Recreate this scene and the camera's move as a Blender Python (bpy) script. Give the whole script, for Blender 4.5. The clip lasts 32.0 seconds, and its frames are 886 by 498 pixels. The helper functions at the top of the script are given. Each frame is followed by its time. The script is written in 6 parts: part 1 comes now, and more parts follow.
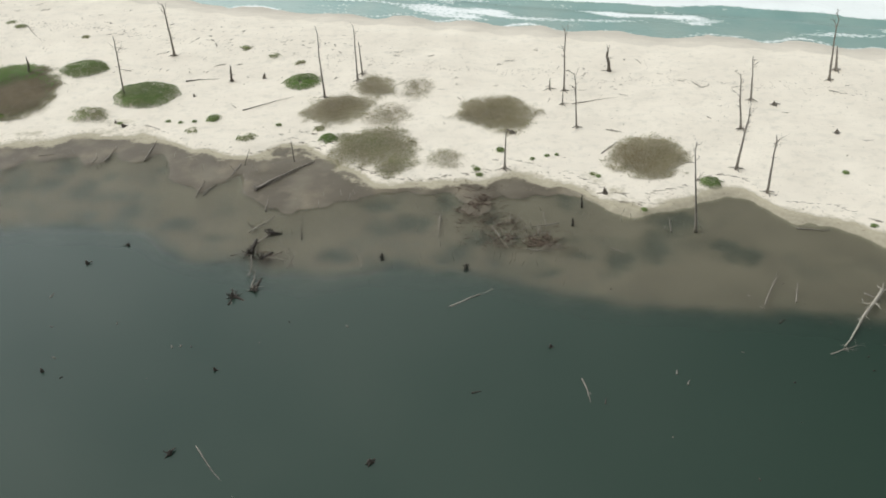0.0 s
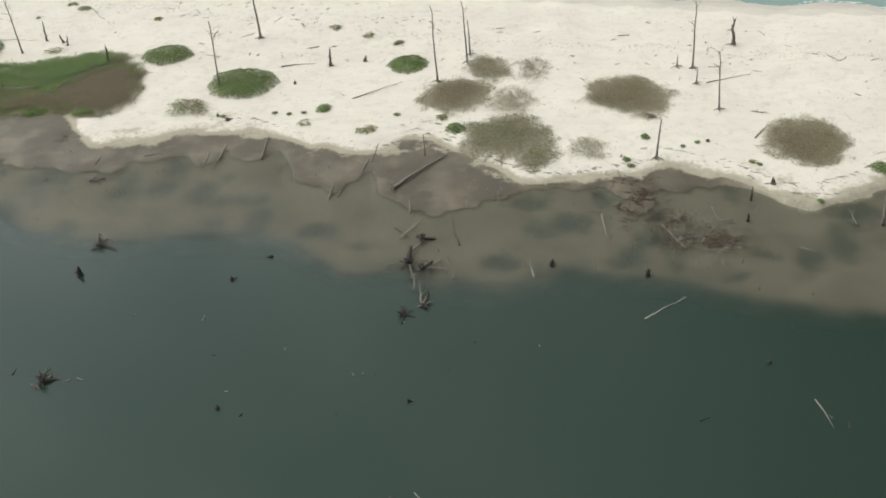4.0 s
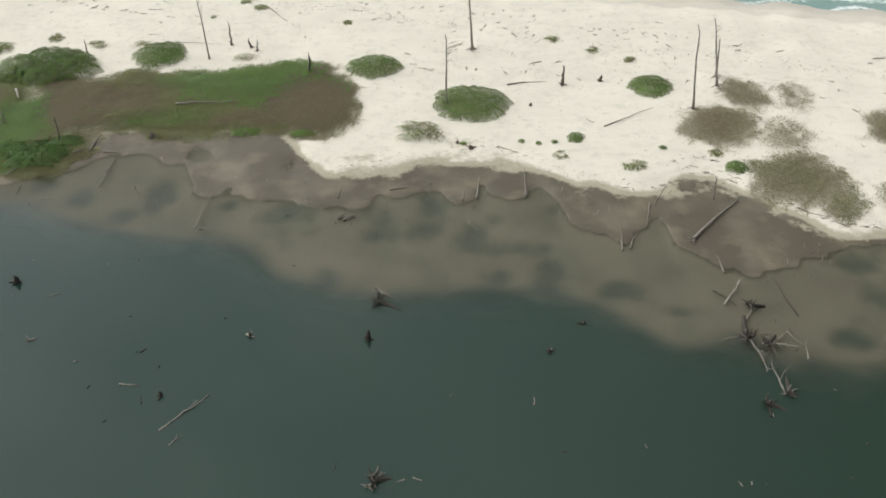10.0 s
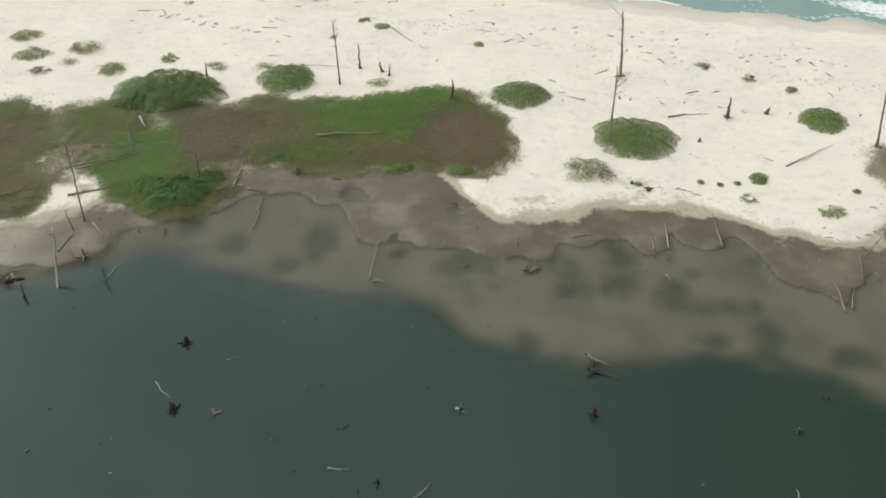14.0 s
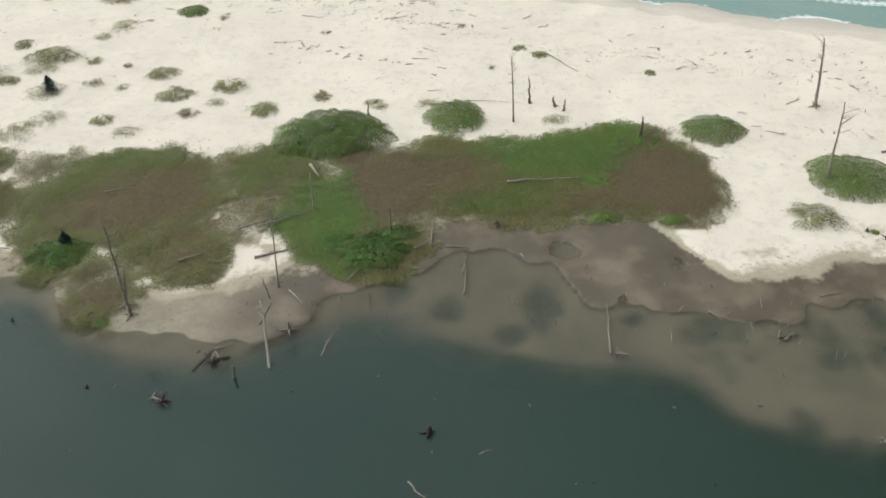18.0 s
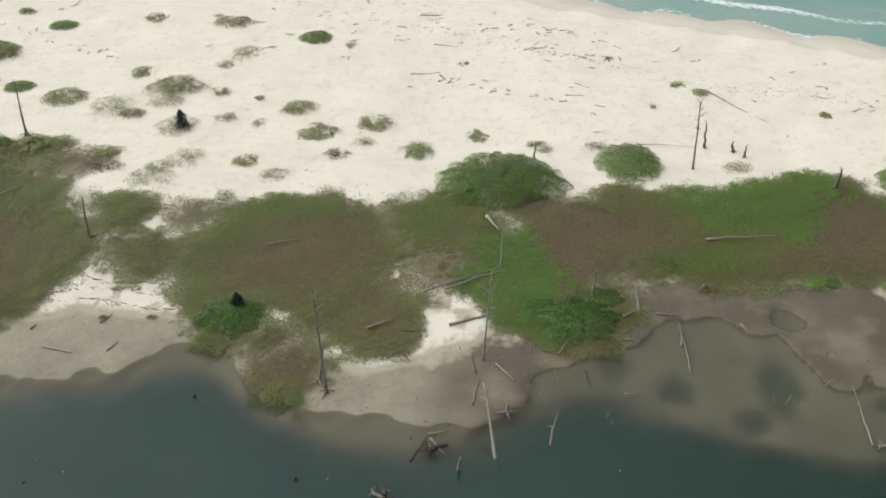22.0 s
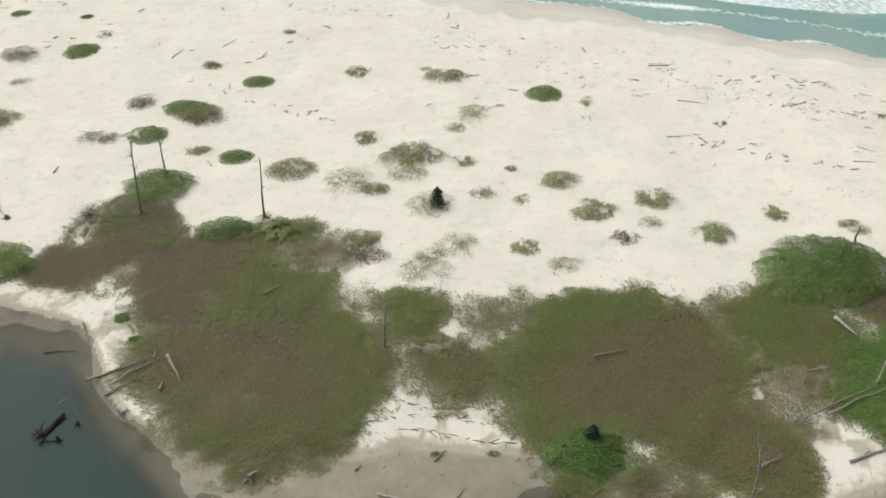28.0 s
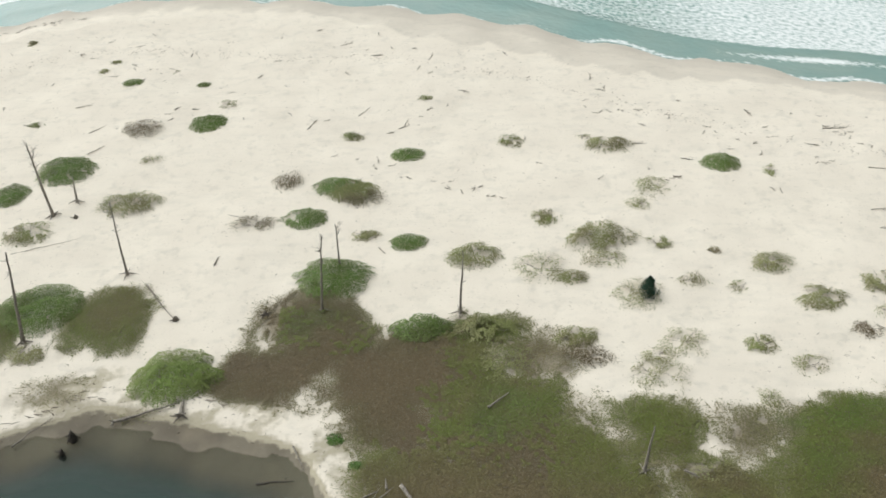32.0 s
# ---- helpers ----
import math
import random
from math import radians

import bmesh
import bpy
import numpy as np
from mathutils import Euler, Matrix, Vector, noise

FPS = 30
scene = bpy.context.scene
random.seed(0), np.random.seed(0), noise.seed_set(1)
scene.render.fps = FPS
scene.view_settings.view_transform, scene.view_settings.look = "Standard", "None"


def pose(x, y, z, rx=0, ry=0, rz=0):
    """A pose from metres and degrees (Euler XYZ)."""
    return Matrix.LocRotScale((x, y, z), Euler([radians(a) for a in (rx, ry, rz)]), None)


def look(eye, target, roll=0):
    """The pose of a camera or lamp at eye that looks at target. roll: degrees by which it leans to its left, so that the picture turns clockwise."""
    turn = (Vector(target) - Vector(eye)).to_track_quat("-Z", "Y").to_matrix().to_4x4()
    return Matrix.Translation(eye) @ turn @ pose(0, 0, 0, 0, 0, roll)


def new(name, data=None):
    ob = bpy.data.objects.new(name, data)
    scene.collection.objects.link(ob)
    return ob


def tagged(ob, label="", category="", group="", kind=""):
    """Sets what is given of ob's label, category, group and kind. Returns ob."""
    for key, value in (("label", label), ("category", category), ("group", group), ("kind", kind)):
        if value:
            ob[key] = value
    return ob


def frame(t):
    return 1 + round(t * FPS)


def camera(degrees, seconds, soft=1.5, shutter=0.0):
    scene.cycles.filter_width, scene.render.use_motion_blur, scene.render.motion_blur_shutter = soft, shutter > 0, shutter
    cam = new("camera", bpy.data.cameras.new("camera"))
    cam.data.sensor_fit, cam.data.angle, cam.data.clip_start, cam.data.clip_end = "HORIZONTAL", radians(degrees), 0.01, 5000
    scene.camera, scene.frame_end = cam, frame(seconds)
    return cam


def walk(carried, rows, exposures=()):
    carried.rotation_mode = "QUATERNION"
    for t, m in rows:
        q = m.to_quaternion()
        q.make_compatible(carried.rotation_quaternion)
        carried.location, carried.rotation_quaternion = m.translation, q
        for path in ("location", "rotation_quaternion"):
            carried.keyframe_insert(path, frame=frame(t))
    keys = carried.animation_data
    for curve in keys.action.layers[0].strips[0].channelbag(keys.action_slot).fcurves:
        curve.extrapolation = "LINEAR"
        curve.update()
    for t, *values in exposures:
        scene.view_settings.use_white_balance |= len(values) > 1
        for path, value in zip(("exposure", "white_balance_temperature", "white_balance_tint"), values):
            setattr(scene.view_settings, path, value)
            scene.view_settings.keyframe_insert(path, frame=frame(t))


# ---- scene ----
cam = camera(52.3, 32.0, soft=1.7)
METRES, EYE, TILT, LEAN, TURN = 140.0, 44.15, -34.4, 1.36, 0.0
ROWS = [
    (0.0, 0.0, 0.0, 0.0, 0.0, 0.0, 0.0),
    (0.5, -0.0123, 0.0054, 0.0029, -0.14, -0.38, 0.86),
    (1.0, -0.0276, 0.0113, 0.0064, -0.42, -0.95, 0.27),
    (1.5, -0.041, 0.0166, 0.011, -0.37, -1.34, 0.73),
    (2.0, -0.054, 0.0228, 0.0147, -0.39, -2.06, 0.39),
    (2.5, -0.0678, 0.0285, 0.0175, -0.71, -2.38, 1.2),
    (3.0, -0.0822, 0.0345, 0.0223, -0.6, -3.05, 0.03),
    (3.5, -0.0952, 0.04, 0.0257, -0.92, -2.7, 1.75),
    (5.5, -0.1541, 0.0628, 0.0426, -2.19, -2.83, 0.35),
    (6.0, -0.1684, 0.0698, 0.0477, -1.83, -2.68, -0.24),
    (6.5, -0.1809, 0.0755, 0.051, -1.51, -2.48, -1.01),
    (7.0, -0.1959, 0.0823, 0.0538, -1.34, -1.72, -0.75),
    (7.5, -0.208, 0.0879, 0.0562, -1.24, -1.53, -0.58),
    (8.0, -0.2238, 0.0944, 0.0575, -1.43, -2.96, -0.25),
    (8.5, -0.2366, 0.1002, 0.0624, -1.21, -3.5, -1.02),
    (9.0, -0.2508, 0.1068, 0.0673, -1.3, -3.77, 0.07),
    (9.5, -0.2647, 0.1127, 0.0696, -1.35, -3.39, -0.05),
    (10.0, -0.2792, 0.1191, 0.0742, -1.17, -4.28, 0.03),
    (10.5, -0.2937, 0.125, 0.0798, -0.67, -4.76, -1.37),
    (11.0, -0.3062, 0.1315, 0.0809, -0.6, -4.17, -0.27),
    (11.5, -0.3184, 0.1374, 0.0865, -1.31, -4.73, -0.86),
    (12.0, -0.3342, 0.1441, 0.0891, -1.92, -4.53, 0.04),
    (12.5, -0.3483, 0.1502, 0.0929, -1.58, -4.84, -1.76),
    (13.0, -0.3611, 0.1567, 0.0957, -1.41, -4.53, -0.3),
    (13.5, -0.3741, 0.1627, 0.0985, -1.38, -4.43, -0.69),
    (15.5, -0.4285, 0.1881, 0.1135, -2.63, -5.3, 0.78),
    (16.0, -0.4419, 0.1946, 0.116, -2.32, -5.25, 0.75),
    (16.5, -0.4554, 0.2004, 0.12, -2.27, -5.45, 0.99),
    (17.0, -0.4718, 0.2069, 0.1261, -2.11, -5.89, 1.16),
    (17.5, -0.483, 0.213, 0.128, -1.48, -5.28, 1.19),
    (18.0, -0.4987, 0.2197, 0.134, -1.0, -4.84, 0.66),
    (18.5, -0.5114, 0.2255, 0.1359, -0.45, -4.23, 0.5),
    (19.0, -0.5246, 0.2319, 0.1401, -0.76, -4.23, 0.49),
    (19.5, -0.5376, 0.2376, 0.1432, -0.95, -4.46, 0.62),
    (20.0, -0.5516, 0.2441, 0.1466, -1.17, -4.74, 0.56),
    (20.5, -0.5645, 0.2499, 0.1518, -1.42, -4.76, 0.76),
    (21.0, -0.5796, 0.256, 0.1554, -1.52, -4.61, 0.34),
    (21.5, -0.5927, 0.2619, 0.1591, -1.61, -4.52, 0.96),
    (22.0, -0.6067, 0.2683, 0.1635, -1.38, -4.77, -0.13),
    (22.5, -0.6196, 0.2743, 0.1664, -1.6, -4.48, 1.21),
    (23.0, -0.634, 0.2807, 0.1716, -1.66, -4.37, 0.29),
    (23.5, -0.6466, 0.2864, 0.1739, -1.9, -4.1, 0.8),
    (24.0, -0.6621, 0.293, 0.1787, -1.84, -4.56, 0.1),
    (24.5, -0.6747, 0.2986, 0.1829, -1.68, -4.5, 0.6),
    (25.0, -0.6888, 0.3052, 0.1856, -1.58, -4.38, 0.78),
    (25.5, -0.7025, 0.311, 0.1903, -1.71, -4.63, 1.07),
    (27.5, -0.7585, 0.3357, 0.2077, -1.56, -4.85, 0.5),
    (28.0, -0.7702, 0.3419, 0.2095, -1.21, -4.51, 0.51),
    (28.5, -0.7854, 0.3481, 0.2145, -1.92, -4.73, 0.67),
    (29.0, -0.7997, 0.3547, 0.2189, -2.02, -4.54, 0.85),
    (29.5, -0.8143, 0.361, 0.2237, -1.88, -4.04, 1.18),
    (30.0, -0.8279, 0.3675, 0.2266, -1.96, -3.07, 1.87),
    (30.5, -0.8427, 0.3736, 0.2301, -2.05, -3.22, 1.46),
    (31.0, -0.8563, 0.3803, 0.2346, -1.71, -3.33, 1.57),
    (31.5, -0.8695, 0.3864, 0.241, -1.51, -3.35, 1.07),
    (32.0, -0.8836, 0.3931, 0.2434, -1.69, -2.64, 1.75),
]
walk(cam, [(t, pose(0, 0, EYE, TILT, LEAN, TURN) @ pose(METRES * x, METRES * y, METRES * z, 90 + pitch, roll, yaw)) for t, x, y, z, yaw, pitch, roll in ROWS], exposures=[(0.0, -1.81, 6680, 11.5), (32.0, -1.81, 6680, 11.5)])

# ---- light ----
world = bpy.data.worlds.new("sky")
scene.world = world
world.use_nodes = True
wn, wl = world.node_tree.nodes, world.node_tree.links
wn.clear()
SUN_ELEV, SUN_AZ = radians(50), radians(-60)  # azimuth from the view's +y towards -x
SUN_WAY = Vector((math.sin(SUN_AZ) * math.cos(SUN_ELEV), math.cos(SUN_AZ) * math.cos(SUN_ELEV), math.sin(SUN_ELEV)))
sky = wn.new("ShaderNodeTexSky")
sky.sky_type, sky.sun_disc = "NISHITA", False
sky.sun_elevation, sky.sun_rotation, sky.dust_density, sky.air_density = SUN_ELEV, SUN_AZ, 4.0, 1.0
bg_sky = wn.new("ShaderNodeBackground")
bg_sky.inputs["Strength"].default_value = 0.06
wl.new(sky.outputs[0], bg_sky.inputs["Color"])
# high cloud veil, broken by soft grey folds all round the sky
coord = wn.new("ShaderNodeTexCoord")
cloud = wn.new("ShaderNodeTexNoise")
cloud.inputs["Scale"].default_value, cloud.inputs["Detail"].default_value, cloud.inputs["Roughness"].default_value = 2.6, 5.0, 0.55
wl.new(coord.outputs["Generated"], cloud.inputs["Vector"])
veil = wn.new("ShaderNodeValToRGB")
veil.color_ramp.elements[0].position, veil.color_ramp.elements[0].color = 0.34, (0.58, 0.645, 0.68, 1)
veil.color_ramp.elements[1].position, veil.color_ramp.elements[1].color = 0.66, (0.94, 1.0, 0.985, 1)
wl.new(cloud.outputs["Fac"], veil.inputs["Fac"])
bg_veil = wn.new("ShaderNodeBackground")
# the veil glows round the hidden sun
glow = wn.new("ShaderNodeVectorMath")
glow.operation = "DOT_PRODUCT"
wl.new(coord.outputs["Generated"], glow.inputs[0])
glow.inputs[1].default_value = SUN_WAY
ring = wn.new("ShaderNodeMapRange")
ring.interpolation_type = "SMOOTHSTEP"
ring.inputs["From Min"].default_value, ring.inputs["From Max"].default_value = 0.34, 1.0
ring.inputs["To Min"].default_value, ring.inputs["To Max"].default_value = 0.54, 8.2
wl.new(glow.outputs["Value"], ring.inputs["Value"])
# and pales towards the horizon
height = wn.new("ShaderNodeSeparateXYZ")
wl.new(coord.outputs["Generated"], height.inputs[0])
haze = wn.new("ShaderNodeMapRange")
haze.inputs["From Min"].default_value, haze.inputs["From Max"].default_value = 0.75, 0.25
haze.inputs["To Min"].default_value, haze.inputs["To Max"].default_value = 1.0, 1.7
wl.new(height.outputs["Z"], haze.inputs["Value"])
bright = wn.new("ShaderNodeMath")
bright.operation = "MULTIPLY"
wl.new(ring.outputs["Result"], bright.inputs[0])
wl.new(haze.outputs["Result"], bright.inputs[1])
wl.new(bright.outputs[0], bg_veil.inputs["Strength"])
wl.new(veil.outputs["Color"], bg_veil.inputs["Color"])
add = wn.new("ShaderNodeAddShader")
wout = wn.new("ShaderNodeOutputWorld")
wl.new(bg_sky.outputs[0], add.inputs[0])
wl.new(bg_veil.outputs[0], add.inputs[1])
wl.new(add.outputs[0], wout.inputs["Surface"])

sun_data = bpy.data.lights.new("sun", "SUN")
sun_data.energy, sun_data.angle, sun_data.color = 0.7, radians(14), (1.0, 0.97, 0.91)
sun = new("sun", sun_data)
sun.matrix_world = look(SUN_WAY * 300, (0, 0, 0))


# ---- noise and interpolation ----
def hashed(ix, iy, seed):
    h = (ix.astype(np.int64) * 374761393 + iy.astype(np.int64) * 668265263 + seed * 1442695041) & 0xFFFFFFFF
    h = ((h ^ (h >> 13)) * 1274126177) & 0xFFFFFFFF
    return ((h ^ (h >> 16)) & 0xFFFF) / 65535.0


def vnoise(x, y, size, seed=0):
    """Smooth noise between -1 and 1, with lumps of the given size in metres."""
    x, y = np.asarray(x, float) / size, np.asarray(y, float) / size
    ix, iy = np.floor(x), np.floor(y)
    fx, fy = x - ix, y - iy
    fx, fy = fx * fx * (3 - 2 * fx), fy * fy * (3 - 2 * fy)
    a, b = hashed(ix, iy, seed), hashed(ix + 1, iy, seed)
    c, d = hashed(ix, iy + 1, seed), hashed(ix + 1, iy + 1, seed)
    return 2 * ((a * (1 - fx) + b * fx) * (1 - fy) + (c * (1 - fx) + d * fx) * fy) - 1


def fbm(x, y, size, seed=0, octaves=3):
    return sum(vnoise(x, y, size / 2**k, seed + 17 * k) * 0.5**k for k in range(octaves)) / 1.6


def ease(a, b, v):
    t = np.clip((v - a) / (b - a), 0, 1)
    return t * t * (3 - 2 * t)


def curve_of(*pairs, taps=(1, 2, 3, 2, 1)):
    """A line across the plan: y as a smooth function of x."""
    xs, ys = np.array(pairs[0::2], float), np.array(pairs[1::2], float)
    gx = np.arange(xs[0], xs[-1], 0.5 if len(taps) > 3 else 0.25)
    gy = np.interp(gx, xs, ys)
    k = np.array(taps) / sum(taps)
    gy = np.convolve(np.pad(gy, len(taps) // 2, "edge"), k, "valid")
    return lambda x: np.interp(x, gx, gy)


# ---- the plan: four lines that run along the shore ----
sea_line = curve_of(-420, 110, -300, 120, -230, 140, -195, 160, -178, 174, -170, 177.5, -164, 180, -155, 181, -143, 179, -134, 176.4, -126.6, 174, -120, 171.4, -113, 168.3, -104, 161.8,
                    -99, 158.6, -88, 153.5, -81.4, 150, -76, 147.3, -70.5, 144.8, -64, 141.8, -59, 139.7, -52.8, 137.4, -47.5, 135.4, -40.2, 131.8, -36, 130.2, -30, 127.9, -25, 126.5, -19, 125,
                    -7.7, 122.9, 0, 120.5, 8, 118.4, 15, 116.5, 22.4, 114.3, 30, 112.9, 37, 112, 43.5, 110.2, 50, 108, 54, 106.4, 80, 99, 120, 88, 200, 68, 420, 40)
sand_line = curve_of(-420, 112, -200, 112, -165, 108, -152, 104.2, -147, 107, -140, 105.4, -133, 102.5, -130.5, 98, -127, 93, -122, 90, -118, 89,
                     -110.7, 90.5, -104, 90, -97, 87, -93.7, 83, -91, 85, -88, 84.4, -81, 87.8, -76, 89, -70, 93, -65.8, 93.5, -60, 93, -53, 92.5,
                     -51, 88, -49, 84, -45, 84.5, -41.5, 86, -33, 86.3, -27, 82.3, -22, 80.5, -16, 83, -11.4, 78.5, -8, 75, -3, 74.3, 5.3, 75.8,
                     10.6, 74.3, 15, 69.8, 17.5, 69.7, 20, 70.0, 22, 70.9, 24.7, 73.0, 27.6, 72.3, 28.9, 69.5, 30, 68.2, 34.5, 66.9, 37, 63.9, 50, 58, 90, 45, 200, 20, 420, 0)
water_west = curve_of(-420, 111, -200, 111, -165, 107, -152, 104.2, -149, 105, -147, 105.2, -146, 106.2, -144.8, 105.8, -141.4, 104.2, -138.5, 102.9, -133.2, 102.2, -131.8, 100.6, -131.2, 98, -129.8, 96.2,
                      -127.1, 93.1, -124.9, 91.3, -122.4, 88.1, -118.3, 86.6, -115.6, 84.8, -112.5, 85, -105.5, 85.7, -103.9, 87, -102.9, 88, -100.5, 88.1, -98.8, 86.2, -96.9, 84.1, -94.8, 82.2, -92, 81.7,
                      -89, 81.4, -85.7, 80.5, -82.9, 80.3, -80.3, 81, -78.9, 83.2, -78, 85, -75.1, 85.9, -71, 87.6, -69, 89.2, -66.4, 89.2, -65, 89.9, taps=(1, 2, 1))
water_east = curve_of(-65, 89.9, -63.7, 88, -61.7, 88, -61.3, 87, -60.4, 85.5, -59.8, 83.3, -58.3, 83.4, -56.7, 83.8, -54.6, 83, -51.3, 81.5, -49.1, 80.5, -46.5, 80.4, -45.2, 80.3, -44.3, 82.2, -43.8, 83,
                      -42.5, 81.7, -41, 82, -39, 82.9, -37.6, 81, -35.9, 81.1, -35.3, 85, -34.6, 82, -31.6, 81.6, -30.2, 83.6, -29.1, 80.8, -28.5, 78.6, -27.2, 77.2, -25.7, 76.7, -24.3, 74.2, -23.4, 76.4,
                      -21.8, 77.2, -20.9, 78.3, -20.5, 75, -19, 73.1, -15.8, 70.9, -13.8, 71.6, -9.2, 73.1, -7.7, 74.3, 0, 74.1, 10, 73.3, 13, 72, 15, 69, taps=(1, 2, 1))
water_far = curve_of(15, 69, 18, 69.3, 21.5, 70, 24.1, 72, 27.6, 71.4, 28.7, 68.6, 29.8, 67.3, 34.5, 66.1, 36.6, 63.3, 50, 57.3, 90, 44, 200, 19, 420, -2)


def water_line(x):
    return np.where(x < -65, water_west(x), np.where(x < 15, water_east(x), water_far(x)))


shelf_line = curve_of(-420, 106, -200, 107, -165, 105, -152, 101.5, -146, 103, -140, 101, -133, 99, -130, 94, -123, 87, -116, 83, -106, 84, -101, 85.5, -96, 81, -92, 79, -85, 78,
                      -79, 81.2, -76, 82.3, -73, 81.9, -70, 80.2, -67, 78.5, -63.6, 77.7, -60, 76.9, -55.5, 75.8, -51, 71.9, -47.5, 70.1, -44, 69.6, -38, 69.2, -33, 69.8, -27, 67.6, -22, 63.2, -12, 61, -5, 62.5,
                      2, 60.3, 8, 58.5, 15, 56.5, 24, 54.8, 33, 53.5, 60, 48, 90, 38, 200, 10, 420, -10)
SEA_Z = -0.3
BUMPS = []  # x, y, half width, half depth, height: mud banks and hollows


def bump(x, y, rx, ry, dz):
    BUMPS.append((x, y, rx, ry, dz))


bump(1.6, 70.8, 2.2, 4.0, 0.19)
bump(5.1, 71.9, 4.7, 2.2, 0.08)
bump(4.6, 67.4, 2.6, 2.0, 0.18)
bump(6.6, 65.3, 3.6, 1.3, 0.27)
bump(8.5, 64.3, 1.5, 0.9, 0.14)
bump(-60.3, 88.9, 1.4, 1.4, -0.28)
bump(-51.9, 86.7, 0.8, 0.6, -0.20)
bump(-52.0, 87.7, 1.1, 0.7, -0.15)
bump(-18.3, 79.3, 3.4, 1.6, 0.10)
bump(-55.4, 86.5, 4.1, 3.7, 0.08)
bump(-55.7, 82.8, 4.4, 1.6, 0.10)
bump(-50.8, 87.2, 0.7, 0.4, -0.16)
HOLLOWS = []  # x, y, half width, half depth: pits of dark silt in the shallows


def hollow(x, y, rx, ry):
    HOLLOWS.append((x, y, rx, ry))


hollow(-32.8, 74.9, 1.6, 1.3)
hollow(-30.3, 72.1, 1.4, 1.1)
hollow(-25.4, 70.0, 1.0, 0.9)
hollow(-34.4, 78.7, 0.8, 1.1)
hollow(-19.3, 63.4, 2.2, 1.2)
hollow(-6.6, 68.3, 1.8, 2.2)
hollow(-0.8, 72.9, 1.1, 2.3)
hollow(0.2, 64.3, 1.7, 1.5)
hollow(3.4, 62.5, 1.0, 1.1)
hollow(3.6, 69.4, 0.8, 1.1)
hollow(9.9, 71.7, 1.2, 1.9)
hollow(10.6, 63.4, 1.4, 0.8)
hollow(13.7, 62.5, 1.4, 1.5)
hollow(17.1, 64.8, 1.2, 2.4)
hollow(19.4, 68.2, 2.0, 1.4)
hollow(25.6, 63.2, 1.7, 1.0)
hollow(23.4, 64.6, 1.0, 0.7)
hollow(7.9, 61.1, 1.4, 0.8)
hollow(-44.0, 79.3, 1.7, 2.3)
hollow(-39.2, 80.4, 1.2, 1.5)
hollow(-40.2, 77.7, 1.1, 1.2)
hollow(-34.7, 71.5, 1.2, 0.9)
hollow(-30.7, 70.2, 1.2, 0.9)
hollow(-51.2, 77.6, 1.5, 1.5)
hollow(-58.1, 75.7, 1.4, 1.3)
hollow(-29.0, 80.5, 1.5, 1.2)
hollow(-6.8, 72.2, 1.9, 1.3)
hollow(-3.8, 69.2, 1.8, 1.1)
hollow(2.6, 66.4, 1.8, 1.4)
hollow(-21.5, 67.2, 1.3, 0.8)
hollow(-10.5, 64.4, 1.1, 0.7)
hollow(-72.9, 85.4, 1.2, 1.1)
hollow(-62.5, 83.5, 1.1, 1.5)
hollow(-51.4, 79.6, 1.6, 1.3)
hollow(-36.2, 77.3, 1.0, 1.3)
hollow(-43.9, 77.2, 1.2, 1.5)
hollow(-47.4, 71.7, 0.9, 1.0)
hollow(-65.4, 80.3, 0.8, 0.7)
hollow(-69.2, 83.0, 1.0, 1.1)
hollow(-39.6, 81.3, 1.2, 1.5)
hollow(-56.6, 81.6, 0.8, 0.7)


def pits(x, y):
    """How far inside a silted hollow each place lies, from 0 to 1."""
    p = np.zeros(x.shape)
    if y.size == 0 or y.min() > 89:
        return p
    low = (y < 89) & (y > 52) & (x > -140) & (x < 45)
    if not low.any():
        return p
    u, v = x[low], y[low]
    ragged = 1.3 * fbm(u, v, 3.0, 45) + 0.3 * vnoise(u, v, 0.9, 46)
    least = np.full(u.shape, 9.0)
    for hx, hy, rx, ry in HOLLOWS:
        least = np.minimum(least, ((u - hx) / rx) ** 2 + ((v - hy) / ry) ** 2)
    p[low] = 1 - ease(0.1, 1.7, np.sqrt(least) + ragged)
    return p


